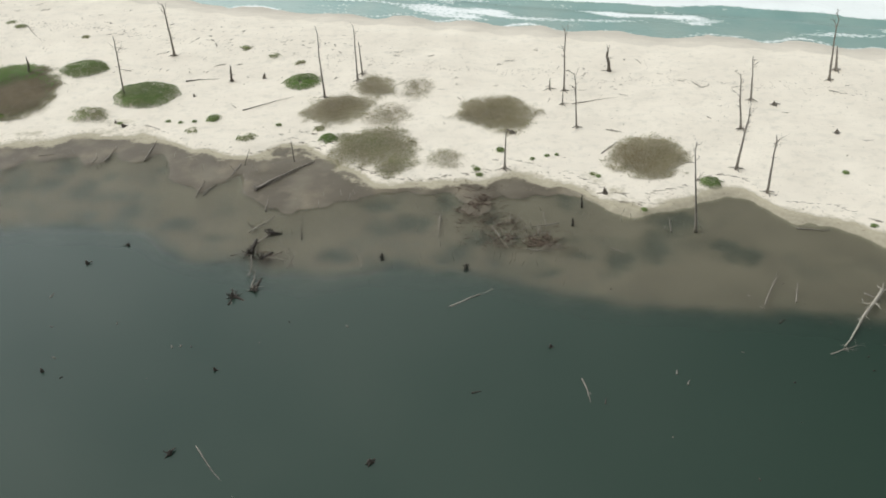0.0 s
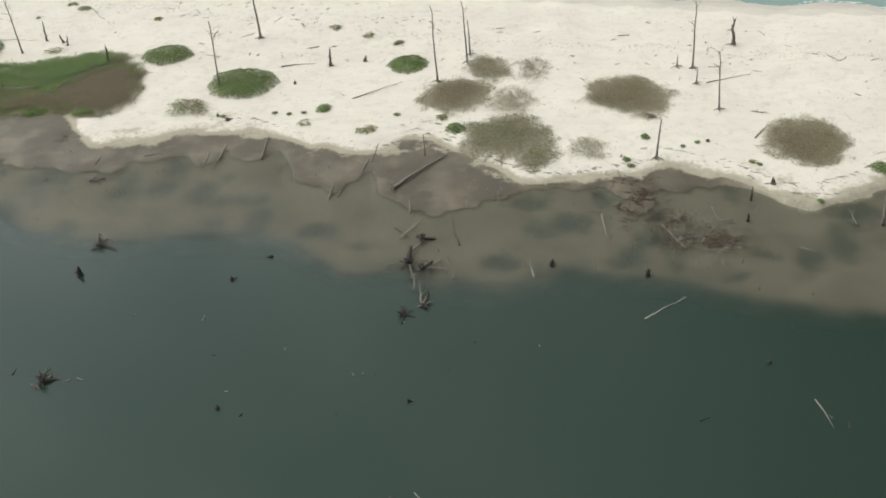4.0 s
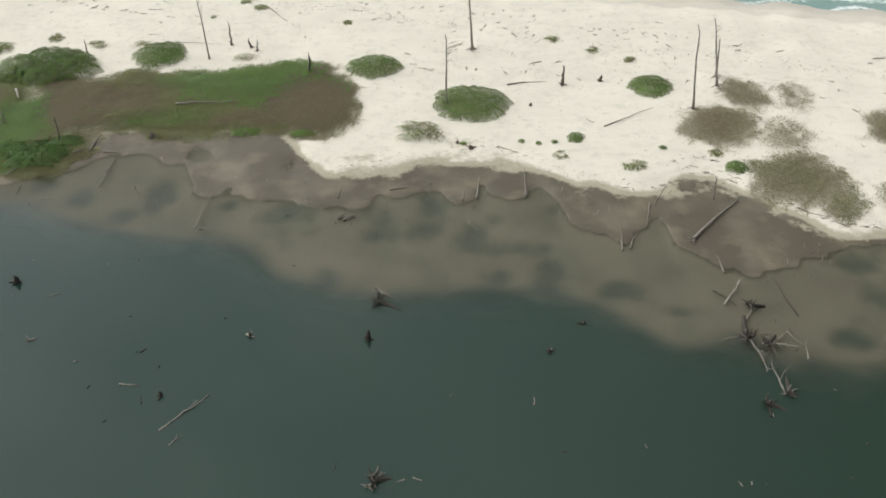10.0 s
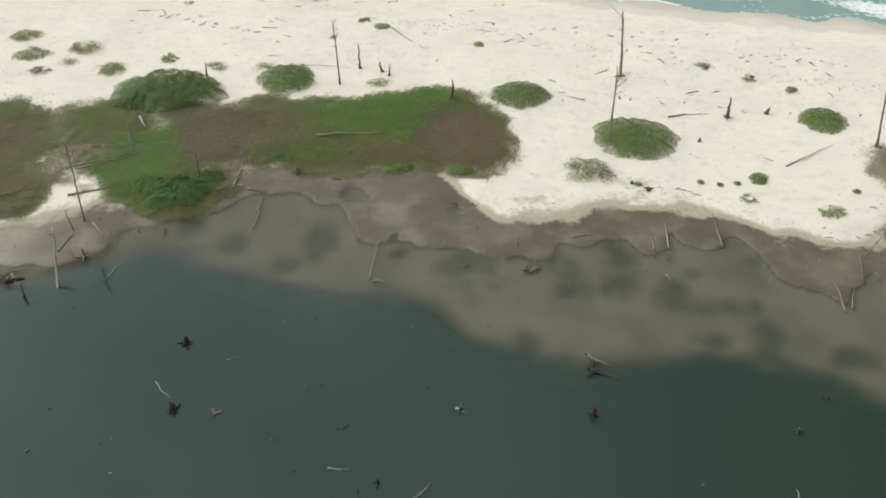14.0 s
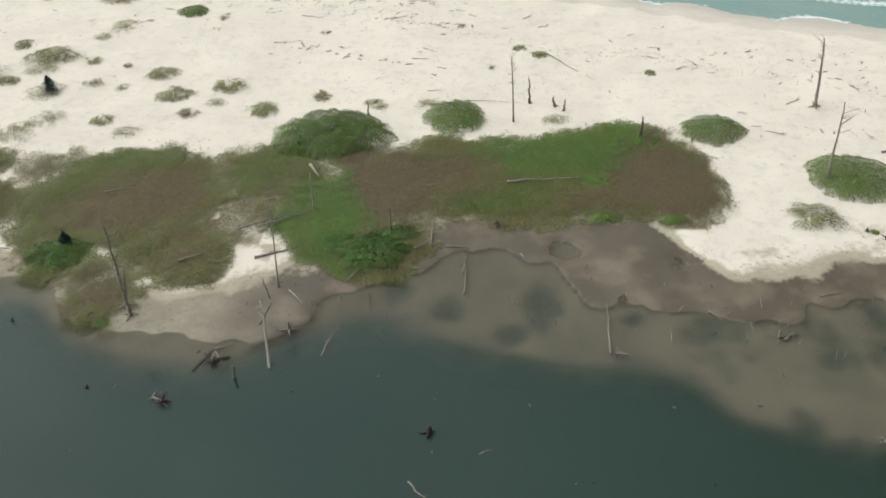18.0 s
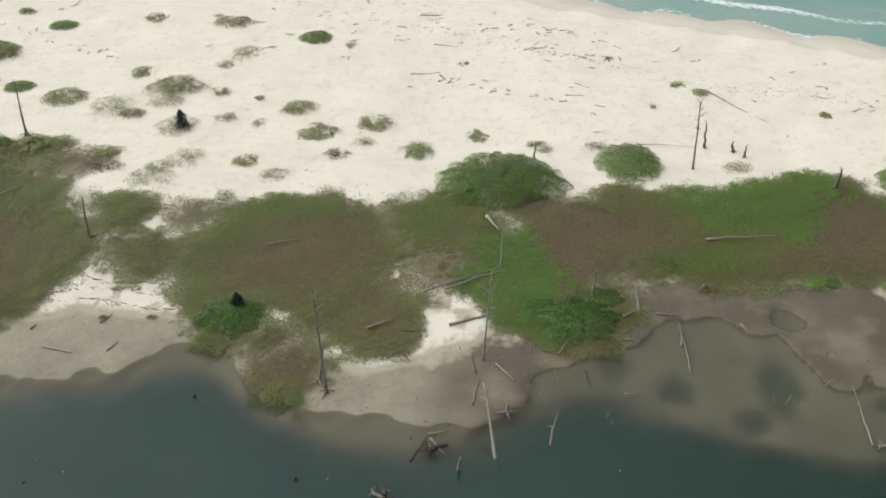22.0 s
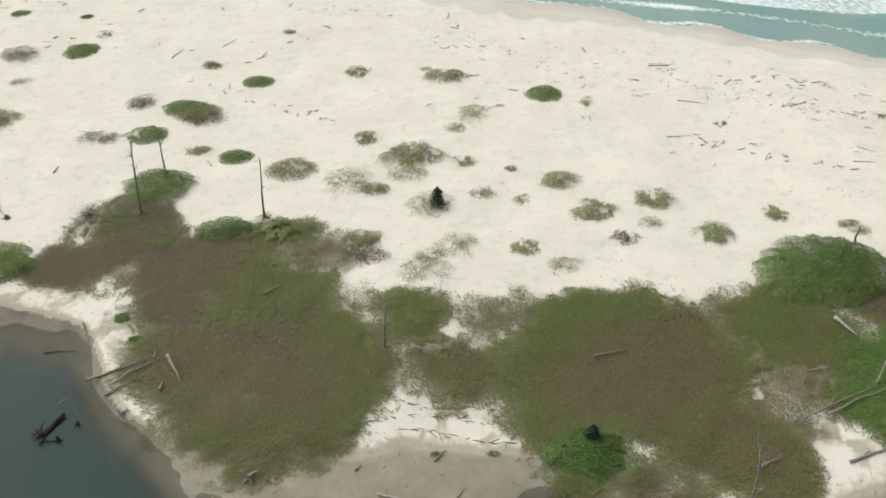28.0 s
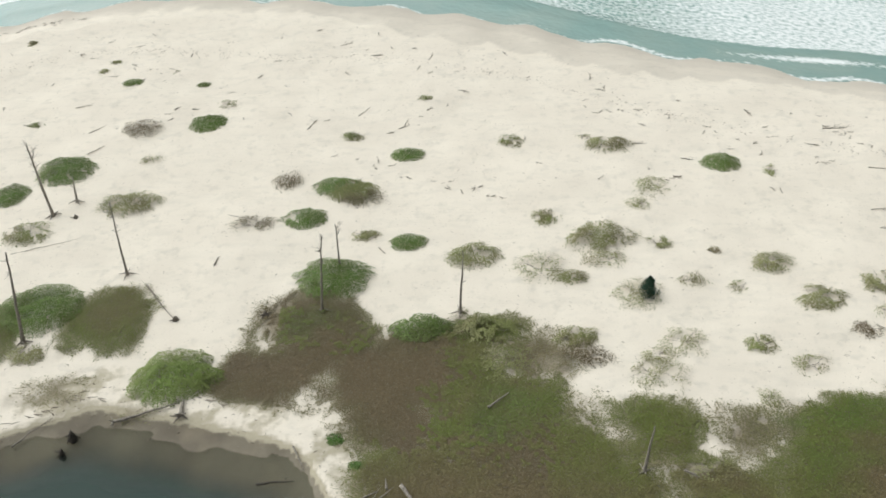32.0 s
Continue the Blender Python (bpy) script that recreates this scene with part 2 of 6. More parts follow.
def ground_z(x, y):
    """Height of the bare ground."""
    x, y = np.asarray(x, float), np.asarray(y, float)
    h, w, s, b = shelf_line(x), water_line(x), sand_line(x), sea_line(x)
    w = np.maximum(w, h + 1.0)
    s = np.maximum(s, w + 0.35)
    b = b + 0.76 * np.sin(x * 0.62 + 1.3 * np.sin(x * 0.11))
    near_shore = 1 - ease(1.5, 7, abs(y - w))
    yy = y + (0.9 - 0.62 * near_shore) * fbm(x, y, 3.2, 5) + 1.0 * (1 - ease(0.3, 1.8, abs(y - w))) * fbm(x, y, 1.5, 6, 2)
    bank = 2.6 - 1.5 * (1 - ease(-128, -114, x))
    drop = 9 - 5 * (1 - ease(-112, -85, x))
    foot = w - np.minimum(1.4, 0.45 * (w - h - 0.7) + 0.05)
    nodes = [(-390 + 0 * x, -1.8), (h - drop, -1.8), (h - 1.0, -0.95), (h + 0.7, -0.36), (foot, -0.13), (w, 0.0), (np.minimum(w + 0.7, 0.5 * (w + s)), 0.06), (s, 0.17), (s + bank, 0.42), (b - 15, 0.55), (b - 8, 0.62), (b, SEA_Z), (b + 14, -1.1), (b + 120, -6.0)]
    z = np.full(x.shape, -1.8)
    z = np.where(yy < -390, -1.8 + np.minimum((-390 - yy) * 0.08, 4), z)
    for (y0, z0), (y1, z1) in zip(nodes[:-1], nodes[1:]):
        f = np.clip((yy - y0) / np.maximum(y1 - y0, 0.05), 0, 1)
        z = np.where(yy >= y0, z0 + (z1 - z0) * f, z)
    shelf = ease(h - 1, h + 2, y) * (1 - ease(s - 0.6, s + 0.6, y)) * (0.25 + 0.75 * ease(0.4, 2.5, abs(y - w)))
    z = z + shelf * (0.06 * fbm(x, y, 5.5, 21) + 0.05 * fbm(x, y, 2.4, 9, 2)) - 0.14 * pits(x, y) * (y < w)
    ragged = 0.55 * fbm(x, y, 1.6, 25, 2)
    for bx, by, rx, ry, dz in BUMPS:
        d = np.sqrt(((x - bx) / rx) ** 2 + ((y - by) / ry) ** 2) + ragged
        z = z + dz * (1 - ease(0.35, 1.25, d))
    dry = ease(s + 0.4, s + 4, y) * (1 - ease(b - 12, b - 7, y))
    z = z + dry * (0.26 * fbm(x, y, 14, 31) + 0.10 * fbm(x, y, 3.4, 33) + 0.02 * vnoise(x, y, 1.1, 37))
    return z


def gz(x, y):
    return float(ground_z(np.array([x]), np.array([y]))[0])


# ---- vegetation mats on the plan: x, y, half width, half depth, kind ----
MATS = []
MATS.append((-119.8, 104.5, 3.1, 3.1, 'fresh'))
MATS.append((-131.3, 113.4, 2.4, 1.5, 'fresh'))
MATS.append((-97.8, 102.5, 3.9, 2.1, 'fresh'))
MATS.append((-85.4, 100.4, 2.6, 2.7, 'fresh'))
MATS.append((-121.7, 107.5, 2.8, 3.1, 'fresh'))
MATS.append((-110.5, 103.0, 2.2, 2.1, 'fresh'))
MATS.append((-88.2, 90.6, 1.5, 1.3, 'fresh'))
MATS.append((-126.4, 103.8, 3.5, 2.5, 'dry'))
MATS.append((-64.9, 97.4, 5.4, 3.6, 'olive'))
MATS.append((-56.2, 102.9, 5.0, 2.9, 'green'))
MATS.append((-48.1, 95.1, 2.2, 3.6, 'sparse'))
MATS.append((-49.4, 100.8, 2.1, 2.4, 'sparse'))
MATS.append((-102.4, 101.9, 4.3, 2.3, 'sparse'))
MATS.append((-88.1, 97.8, 2.3, 4.5, 'sparse'))
MATS.append((-73.6, 102.1, 2.4, 1.8, 'sparse'))
MATS.append((-85.0, 95.8, 2.9, 4.0, 'oliveb'))
MATS.append((-85.3, 99.9, 2.8, 3.6, 'olive'))
MATS.append((-72.9, 98.6, 4.5, 3.8, 'dry'))
MATS.append((-66.0, 97.8, 5.9, 3.7, 'olive'))
MATS.append((-59.3, 100.9, 8.8, 4.3, 'green'))
MATS.append((-49.8, 96.9, 2.9, 4.4, 'dry'))
MATS.append((-54.5, 100.2, 3.0, 3.2, 'green'))
MATS.append((-60.5, 94.8, 8.6, 2.5, 'olive'))
MATS.append((-78.3, 93.4, 5.1, 5.3, 'green'))
MATS.append((-85.2, 99.0, 3.2, 4.3, 'olive'))
MATS.append((-66.4, 101.2, 6.1, 3.3, 'olive'))
MATS.append((-62.9, 96.0, 5.8, 2.6, 'olive'))
MATS.append((-74.4, 96.3, 3.9, 3.9, 'dry'))
MATS.append((-82.2, 99.9, 3.0, 3.7, 'olive'))
MATS.append((-86.9, 95.8, 2.9, 3.8, 'sparse'))
MATS.append((-86.5, 91.7, 2.3, 2.3, 'sparse'))
MATS.append((-77.1, 102.3, 2.6, 1.9, 'dry'))
MATS.append((-94.8, 97.5, 7.8, 6.8, 'olive'))
MATS.append((-84.2, 99.1, 3.2, 4.2, 'olive'))
MATS.append((-96.2, 88.4, 1.9, 1.6, 'olive'))
MATS.append((-89.0, 89.8, 3.3, 3.5, 'olive'))
MATS.append((-94.9, 84.6, 2.7, 3.0, 'dry'))
MATS.append((-94.7, 83.6, 1.9, 1.7, 'olive'))
MATS.append((-75.2, 87.6, 2.6, 1.5, 'olive'))
MATS.append((-78.0, 91.7, 2.7, 4.0, 'green'))
MATS.append((-74.3, 90.3, 3.5, 3.3, 'olive'))
MATS.append((-106.9, 97.2, 4.0, 2.7, 'olive'))
MATS.append((-100.5, 93.0, 3.2, 3.2, 'olive'))
MATS.append((-116.9, 96.2, 4.6, 4.7, 'olive'))
MATS.append((-119.7, 102.3, 4.0, 4.3, 'dry'))
MATS.append((-91.8, 92.2, 4.3, 3.7, 'olive'))
MATS.append((-127.1, 100.4, 2.3, 2.1, 'olive'))
MATS.append((-132.8, 110.4, 2.9, 2.4, 'dry'))
MATS.append((-105.1, 101.7, 2.9, 2.8, 'sparse'))
MATS.append((-117.1, 109.4, 3.9, 3.7, 'sparse'))
MATS.append((-120.5, 112.6, 3.4, 2.2, 'olive'))
MATS.append((-87.5, 97.3, 1.8, 4.1, 'sparse'))
MATS.append((-124.7, 108.8, 5.1, 4.0, 'dry'))
MATS.append((-131.6, 113.2, 4.5, 3.7, 'dry'))
MATS.append((-119.6, 104.7, 3.7, 3.7, 'olive'))
MATS.append((-121.4, 98.4, 7.6, 4.2, 'olive'))
MATS.append((-119.5, 92.8, 6.3, 3.4, 'olive'))
MATS.append((-119.7, 89.5, 1.8, 0.9, 'olive'))
MATS.append((-113.1, 97.2, 2.4, 2.8, 'olive'))
MATS.append((-109.4, 101.9, 2.0, 2.6, 'olive'))
MATS.append((-106.0, 97.7, 4.1, 2.5, 'olive'))
MATS.append((-99.6, 90.2, 2.5, 2.7, 'olive'))
MATS.append((-136.6, 108.5, 3.4, 2.3, 'dry'))
MATS.append((-101.9, 102.1, 3.5, 2.3, 'sparse'))
MATS.append((-115.8, 102.8, 2.8, 3.5, 'sparse'))
MATS.append((-88.6, 93.3, 2.8, 2.7, 'sparse'))
MATS.append((-106.1, 95.4, 4.3, 1.9, 'sparse'))
MATS.append((-88.2, 98.8, 1.9, 3.2, 'sparse'))
MATS.append((-115.2, 99.9, 2.7, 3.0, 'olive'))
MATS.append((-115.9, 95.3, 3.3, 2.6, 'olive'))
MATS.append((-101.2, 97.2, 2.2, 2.8, 'olive'))
MATS.append((-149.9, 108.9, 3.1, 1.7, 'sparse'))
MATS.append((-143.9, 106.1, 2.2, 1.0, 'sparse'))
MATS.append((-148.0, 116.4, 3.2, 3.6, 'olive'))
MATS.append((-136.9, 108.9, 2.5, 2.0, 'dry'))
MATS.append((-126.5, 108.9, 6.2, 3.8, 'dry'))
MATS.append((-118.7, 106.1, 3.0, 2.5, 'olive'))
MATS.append((-111.6, 100.9, 3.4, 2.6, 'sparse'))
MATS.append((-155.3, 114.5, 1.9, 3.4, 'olive'))
MATS.append((-132.8, 114.8, 4.2, 2.6, 'dry'))
MATS.append((-134.8, 110.5, 3.4, 2.4, 'dry'))
MATS.append((-127.5, 105.0, 1.6, 2.2, 'dry'))
MATS.append((-122.6, 110.4, 2.4, 2.1, 'dry'))
MATS.append((-51.9, 98.3, 5.8, 6.1, 'dry'))
MATS.append((-7.2, 90.0, 3.1, 3.5, 'sparse'))
MATS.append((-8.5, 82.6, 4.4, 4.1, 'oliveb'))
MATS.append((-6.3, 78.5, 2.0, 2.1, 'oliveb'))
MATS.append((-12.6, 91.8, 3.5, 3.5, 'dryb'))
MATS.append((-8.9, 97.1, 1.8, 2.7, 'dryb'))
MATS.append((-4.3, 97.2, 2.3, 3.2, 'sparse'))
MATS.append((-0.7, 80.0, 2.3, 2.6, 'sparse'))
MATS.append((4.6, 89.8, 3.8, 3.8, 'dryb'))
MATS.append((18.9, 79.7, 4.1, 3.9, 'dryb'))


def mat_reach(x, y, mat):
    """Metres inside a mat's oval (negative: outside)."""
    mx, my, rx, ry, _ = mat
    return (1 - np.sqrt(((x - mx) / rx) ** 2 + ((y - my) / ry) ** 2)) * min(rx, ry)


TONES = []  # x, y, half width, half depth, share: lush (positive) and withered (negative) stretches


def stretch_of(x, y, rx, ry, share):
    TONES.append((x, y, rx, ry, share))


stretch_of(-60.0, 101.9, 8.5, 2.4, 1)
stretch_of(-65, 95.2, 5.5, 1.5, 0.6)
stretch_of(-78.2, 94.8, 2.2, 5, 1)
stretch_of(-96, 102.8, 5.5, 1.5, 0.4)
stretch_of(-99.8, 97.8, 2.8, 3.2, 0.25)
stretch_of(-99, 90, 2.8, 2.2, 0.8)
stretch_of(-85, 100.5, 2.8, 2.8, 0.4)
stretch_of(-119, 104.5, 2.5, 3, 0.5)
stretch_of(-132.5, 113.8, 3, 1.8, 0.5)
stretch_of(-125.3, 113, 2.3, 1.6, 0.8)
stretch_of(-120, 112.4, 2.5, 1.7, 0.4)
stretch_of(-140.4, 110, 1.6, 2.2, 0.9)
stretch_of(-81, 96, 2.5, 2.8, 0.6)
stretch_of(-71.5, 99, 5.5, 3, -1)
stretch_of(-49.8, 97.8, 3.2, 4.6, -1)
stretch_of(-56, 94.6, 4, 1.6, -0.7)
stretch_of(-92, 96, 5, 3.2, -0.7)
stretch_of(-129.5, 108.5, 6, 5.5, -1)
stretch_of(-119.5, 96, 6, 3.5, -0.7)
stretch_of(-97, 95.5, 5, 2.5, -0.5)
stretch_of(-88, 91.5, 3.5, 2, -0.4)
stretch_of(-109, 98.5, 3, 2.5, -0.6)


def tone(x, y):
    g = np.zeros(x.shape)
    wob = 0.55 * fbm(x, y, 4.0, 141) + 0.35 * fbm(x, y, 1.1, 143)
    for tx, ty, rx, ry, share in TONES:
        d = np.sqrt(((x - tx) / rx) ** 2 + ((y - ty) / ry) ** 2) + wob
        g = g + share * (1 - ease(0.45, 1.35, d))
    return np.clip(g, -1, 1)


def mats_cover(x, y):
    """Metres inside the merged, ragged outline of all mats, and the mat that rules each place."""
    total, best, ruler = np.full(x.shape, 1e-6), np.full(x.shape, -99.0), np.full(x.shape, -1)
    x0, x1, y0, y1 = x.min(), x.max(), y.min(), y.max()
    for k, mat in enumerate(MATS):
        if mat[4] == "sparse" or mat[0] + 2.2 * mat[2] < x0 or mat[0] - 2.2 * mat[2] > x1 or mat[1] + 2.2 * mat[3] < y0 or mat[1] - 2.2 * mat[3] > y1:
            continue
        near = (abs(x - mat[0]) < 2.2 * mat[2]) & (abs(y - mat[1]) < 2.2 * mat[3])
        r = mat_reach(x[near], y[near], mat)
        total[near] += np.exp(r / 0.55)
        mine = r + 2.2 * fbm(x[near], y[near], 3.0, 100 + k) + 1.7 * vnoise(x[near], y[near], 0.3, 200 + k) + (1.6 if mat[4] == "fresh" else 0.0)
        won = mine > best[near]
        ids = np.flatnonzero(near)[won]
        best[ids], ruler[ids] = mine[won], k
    return 0.55 * np.log(total) + 1.3 * fbm(x, y, 3.2, 51) + 0.8 * fbm(x, y, 7.0, 55) + 0.5 * fbm(x, y, 0.7, 53) + 0.08, ruler


# ---- materials ----
def material(name, rough=0.8):
    m = bpy.data.materials.new(name)
    m.use_nodes = True
    n, l = m.node_tree.nodes, m.node_tree.links
    bsdf = n["Principled BSDF"]
    bsdf.inputs["Roughness"].default_value = rough
    bsdf.inputs["Specular IOR Level"].default_value = 0.25
    return m, n, l, bsdf


def noise_fac(n, l, scale, detail=4.0, lo=0.35, hi=0.65, vector=None):
    t = n.new("ShaderNodeTexNoise")
    t.inputs["Scale"].default_value, t.inputs["Detail"].default_value = scale, detail
    if vector is None:
        vector = n.new("ShaderNodeNewGeometry").outputs["Position"]
    l.new(vector, t.inputs["Vector"])
    r = n.new("ShaderNodeMapRange")
    r.inputs["From Min"].default_value, r.inputs["From Max"].default_value = lo, hi
    l.new(t.outputs["Fac"], r.inputs["Value"])
    return r.outputs["Result"]


def mixed(n, l, fac, a, b, kind="MIX"):
    m = n.new("ShaderNodeMix")
    m.data_type, m.blend_type = "RGBA", kind
    for socket, v in ((m.inputs[0], fac), (m.inputs[6], a), (m.inputs[7], b)):
        if hasattr(v, "is_linked"):
            l.new(v, socket)
        elif isinstance(v, (int, float)):
            socket.default_value = v
        else:
            socket.default_value = (*v, 1)
    return m.outputs[2]


def maths(n, l, op, a, b=0.0, clamp=False):
    m = n.new("ShaderNodeMath")
    m.operation, m.use_clamp = op, clamp
    for socket, v in ((m.inputs[0], a), (m.inputs[1], b)):
        if hasattr(v, "is_linked"):
            l.new(v, socket)
        else:
            socket.default_value = v
    return m.outputs[0]


def attribute(n, name):
    a = n.new("ShaderNodeAttribute")
    a.attribute_name = name
    return a.outputs["Fac"]


def relief(n, l, bsdf, height, strength, distance):
    b = n.new("ShaderNodeBump")
    b.inputs["Strength"].default_value, b.inputs["Distance"].default_value = strength, distance
    l.new(height, b.inputs["Height"])
    l.new(b.outputs["Normal"], bsdf.inputs["Normal"])


def ground_material():
    m, n, l, bsdf = material("sand_and_mud", 0.9)
    wet, silt, litter, mud, tint, shoal = (attribute(n, k) for k in ("wet", "silt", "litter", "mud", "swash", "shoal"))
    grain, patch, fine = noise_fac(n, l, 9.0, 6), noise_fac(n, l, 0.22, 5), noise_fac(n, l, 2.2, 5)
    dry = mixed(n, l, patch, (0.822, 0.748, 0.638), (0.772, 0.698, 0.594))
    dry = mixed(n, l, maths(n, l, "MULTIPLY", grain, 0.14), dry, (0.62, 0.58, 0.48))
    # slanted darker streaks and soft patches of darker sand
    geo = n.new("ShaderNodeNewGeometry").outputs["Position"]
    mp = n.new("ShaderNodeMapping")
    mp.inputs["Rotation"].default_value = (0, 0, radians(35))
    mp.inputs["Scale"].default_value = (0.6, 1.4, 1.0)
    l.new(geo, mp.inputs["Vector"])
    streak = noise_fac(n, l, 0.8, 7, 0.50, 0.72, mp.outputs["Vector"])
    dry = mixed(n, l, maths(n, l, "MULTIPLY", streak, 0.30), dry, (0.60, 0.555, 0.475))
    hollow = noise_fac(n, l, 1.1, 7, 0.54, 0.70)
    dry = mixed(n, l, maths(n, l, "MULTIPLY", hollow, 0.36), dry, (0.56, 0.52, 0.445))
    # scattered dark grains of drift and shell
    speck = noise_fac(n, l, 5.5, 3, 0.665, 0.72)
    dry = mixed(n, l, maths(n, l, "MULTIPLY", speck, 0.5), dry, (0.34, 0.29, 0.23))
    damp = mixed(n, l, fine, (0.40, 0.355, 0.262), (0.47, 0.42, 0.315))
    muddy = mixed(n, l, patch, (0.106, 0.087, 0.062), (0.128, 0.106, 0.076))
    muddy = mixed(n, l, noise_fac(n, l, 0.33, 6, 0.5, 0.75), muddy, (0.205, 0.168, 0.118))
    rim = mixed(n, l, mud, damp, muddy)
    rim = mixed(n, l, shoal, rim, mixed(n, l, patch, (0.272, 0.235, 0.180), (0.232, 0.200, 0.154)))
    wetter = maths(n, l, "ADD", wet, maths(n, l, "MULTIPLY", maths(n, l, "SUBTRACT", fine, 0.5), 0.16), True)

    def step_of(value, lo, hi):
        r = n.new("ShaderNodeMapRange")
        r.interpolation_type = "SMOOTHSTEP"
        r.inputs["From Min"].default_value, r.inputs["From Max"].default_value = lo, hi
        l.new(value, r.inputs["Value"])
        return r.outputs["Result"]

    low, lower = step_of(wetter, 0.04, 0.40), step_of(wetter, 0.58, 0.86)
    col = mixed(n, l, low, dry, damp)
    col = mixed(n, l, lower, col, rim)
    col = mixed(n, l, maths(n, l, "MULTIPLY", tint, 0.9), col, (0.47, 0.424, 0.362))
    bed = mixed(n, l, fine, (0.052, 0.076, 0.062), (0.066, 0.088, 0.072))
    col = mixed(n, l, silt, col, bed)
    earth = mixed(n, l, fine, (0.128, 0.103, 0.055), (0.158, 0.126, 0.070))
    lit = maths(n, l, "MULTIPLY", litter, maths(n, l, "ADD", maths(n, l, "MULTIPLY", grain, 0.25), 0.8), True)
    col = mixed(n, l, lit, col, earth)
    l.new(col, bsdf.inputs["Base Color"])
    r = n.new("ShaderNodeMapRange")
    r.inputs["To Min"].default_value, r.inputs["To Max"].default_value = 0.92, 0.6
    l.new(lower, r.inputs["Value"])
    l.new(r.outputs["Result"], bsdf.inputs["Roughness"])
    relief(n, l, bsdf, maths(n, l, "ADD", fine, maths(n, l, "MULTIPLY", grain, 0.3)), 0.16, 0.06)
    return m


def lagoon_material():
    """Still, silty water: a clear part, a murky part and a mirror skin."""
    m = bpy.data.materials.new("lagoon_water")
    m.use_nodes = True
    n, l = m.node_tree.nodes, m.node_tree.links
    n.remove(n["Principled BSDF"])
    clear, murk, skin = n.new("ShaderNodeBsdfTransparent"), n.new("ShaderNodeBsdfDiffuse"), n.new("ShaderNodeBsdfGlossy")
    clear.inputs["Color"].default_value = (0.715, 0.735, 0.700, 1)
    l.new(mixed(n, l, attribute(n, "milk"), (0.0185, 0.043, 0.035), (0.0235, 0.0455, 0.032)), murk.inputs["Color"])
    skin.inputs["Roughness"].default_value = 0.0
    # silt in the water veils the bed the more, the deeper it is
    cloudy = n.new("ShaderNodeMapRange")
    cloudy.interpolation_type = "SMOOTHSTEP"
    cloudy.inputs["From Min"].default_value, cloudy.inputs["From Max"].default_value = 0.26, 1.3
    cloudy.inputs["To Min"].default_value, cloudy.inputs["To Max"].default_value = 0.04, 0.95
    l.new(maths(n, l, "ADD", attribute(n, "depth"), maths(n, l, "MULTIPLY", noise_fac(n, l, 0.06, 4), 0.06)), cloudy.inputs["Value"])
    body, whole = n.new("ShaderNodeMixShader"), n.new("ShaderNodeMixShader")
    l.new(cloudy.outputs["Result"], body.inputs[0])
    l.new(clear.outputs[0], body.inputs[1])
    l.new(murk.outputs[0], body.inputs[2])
    fres = n.new("ShaderNodeFresnel")
    fres.inputs["IOR"].default_value = 1.33
    # sky reflection turned down by hand over the shallows, to cut sampling noise
    dull = n.new("ShaderNodeMapRange")
    dull.inputs["From Min"].default_value, dull.inputs["From Max"].default_value = 0.2, 0.9
    dull.inputs["To Min"].default_value, dull.inputs["To Max"].default_value = 0.12, 1.0
    l.new(attribute(n, "depth"), dull.inputs["Value"])
    l.new(maths(n, l, "MULTIPLY", fres.outputs[0], dull.outputs["Result"]), whole.inputs[0])
    l.new(body.outputs[0], whole.inputs[1])
    l.new(skin.outputs[0], whole.inputs[2])
    l.new(whole.outputs[0], n["Material Output"].inputs["Surface"])
    return m


def sea_material():
    m, n, l, bsdf = material("sea_water", 0.12)
    off, foam = attribute(n, "off"), attribute(n, "foam")
    deep = n.new("ShaderNodeMapRange")
    deep.inputs["From Min"].default_value, deep.inputs["From Max"].default_value = 0.0, 45.0
    l.new(off, deep.inputs["Value"])
    col = mixed(n, l, deep.outputs["Result"], (0.29, 0.385, 0.345), (0.102, 0.285, 0.254))
    col = mixed(n, l, maths(n, l, "MULTIPLY", noise_fac(n, l, 0.12, 4), 0.35), col, (0.12, 0.30, 0.285))
    split = n.new("ShaderNodeSeparateXYZ")
    l.new(n.new("ShaderNodeNewGeometry").outputs["Position"], split.inputs[0])
    mp = n.new("ShaderNodeCombineXYZ")
    l.new(maths(n, l, "MULTIPLY", split.outputs[0], 0.9), mp.inputs[0])
    l.new(maths(n, l, "MULTIPLY", off, 1.1), mp.inputs[1])
    lace = noise_fac(n, l, 1.9, 8, 0.30, 0.70, mp.outputs["Vector"])
    f = maths(n, l, "SUBTRACT", maths(n, l, "ADD", foam, maths(n, l, "MULTIPLY", lace, 0.55)), 0.62, True)
    f = maths(n, l, "MULTIPLY", f, 2.2, True)
    col = mixed(n, l, f, col, (0.84, 0.87, 0.86))
    l.new(col, bsdf.inputs["Base Color"])
    r = n.new("ShaderNodeMapRange")
    r.inputs["To Min"].default_value, r.inputs["To Max"].default_value = 0.12, 0.8
    l.new(f, r.inputs["Value"])
    l.new(r.outputs["Result"], bsdf.inputs["Roughness"])
    relief(n, l, bsdf, noise_fac(n, l, 1.1, 5, 0.2, 0.8, mp.outputs["Vector"]), 0.4, 0.12)
    return m


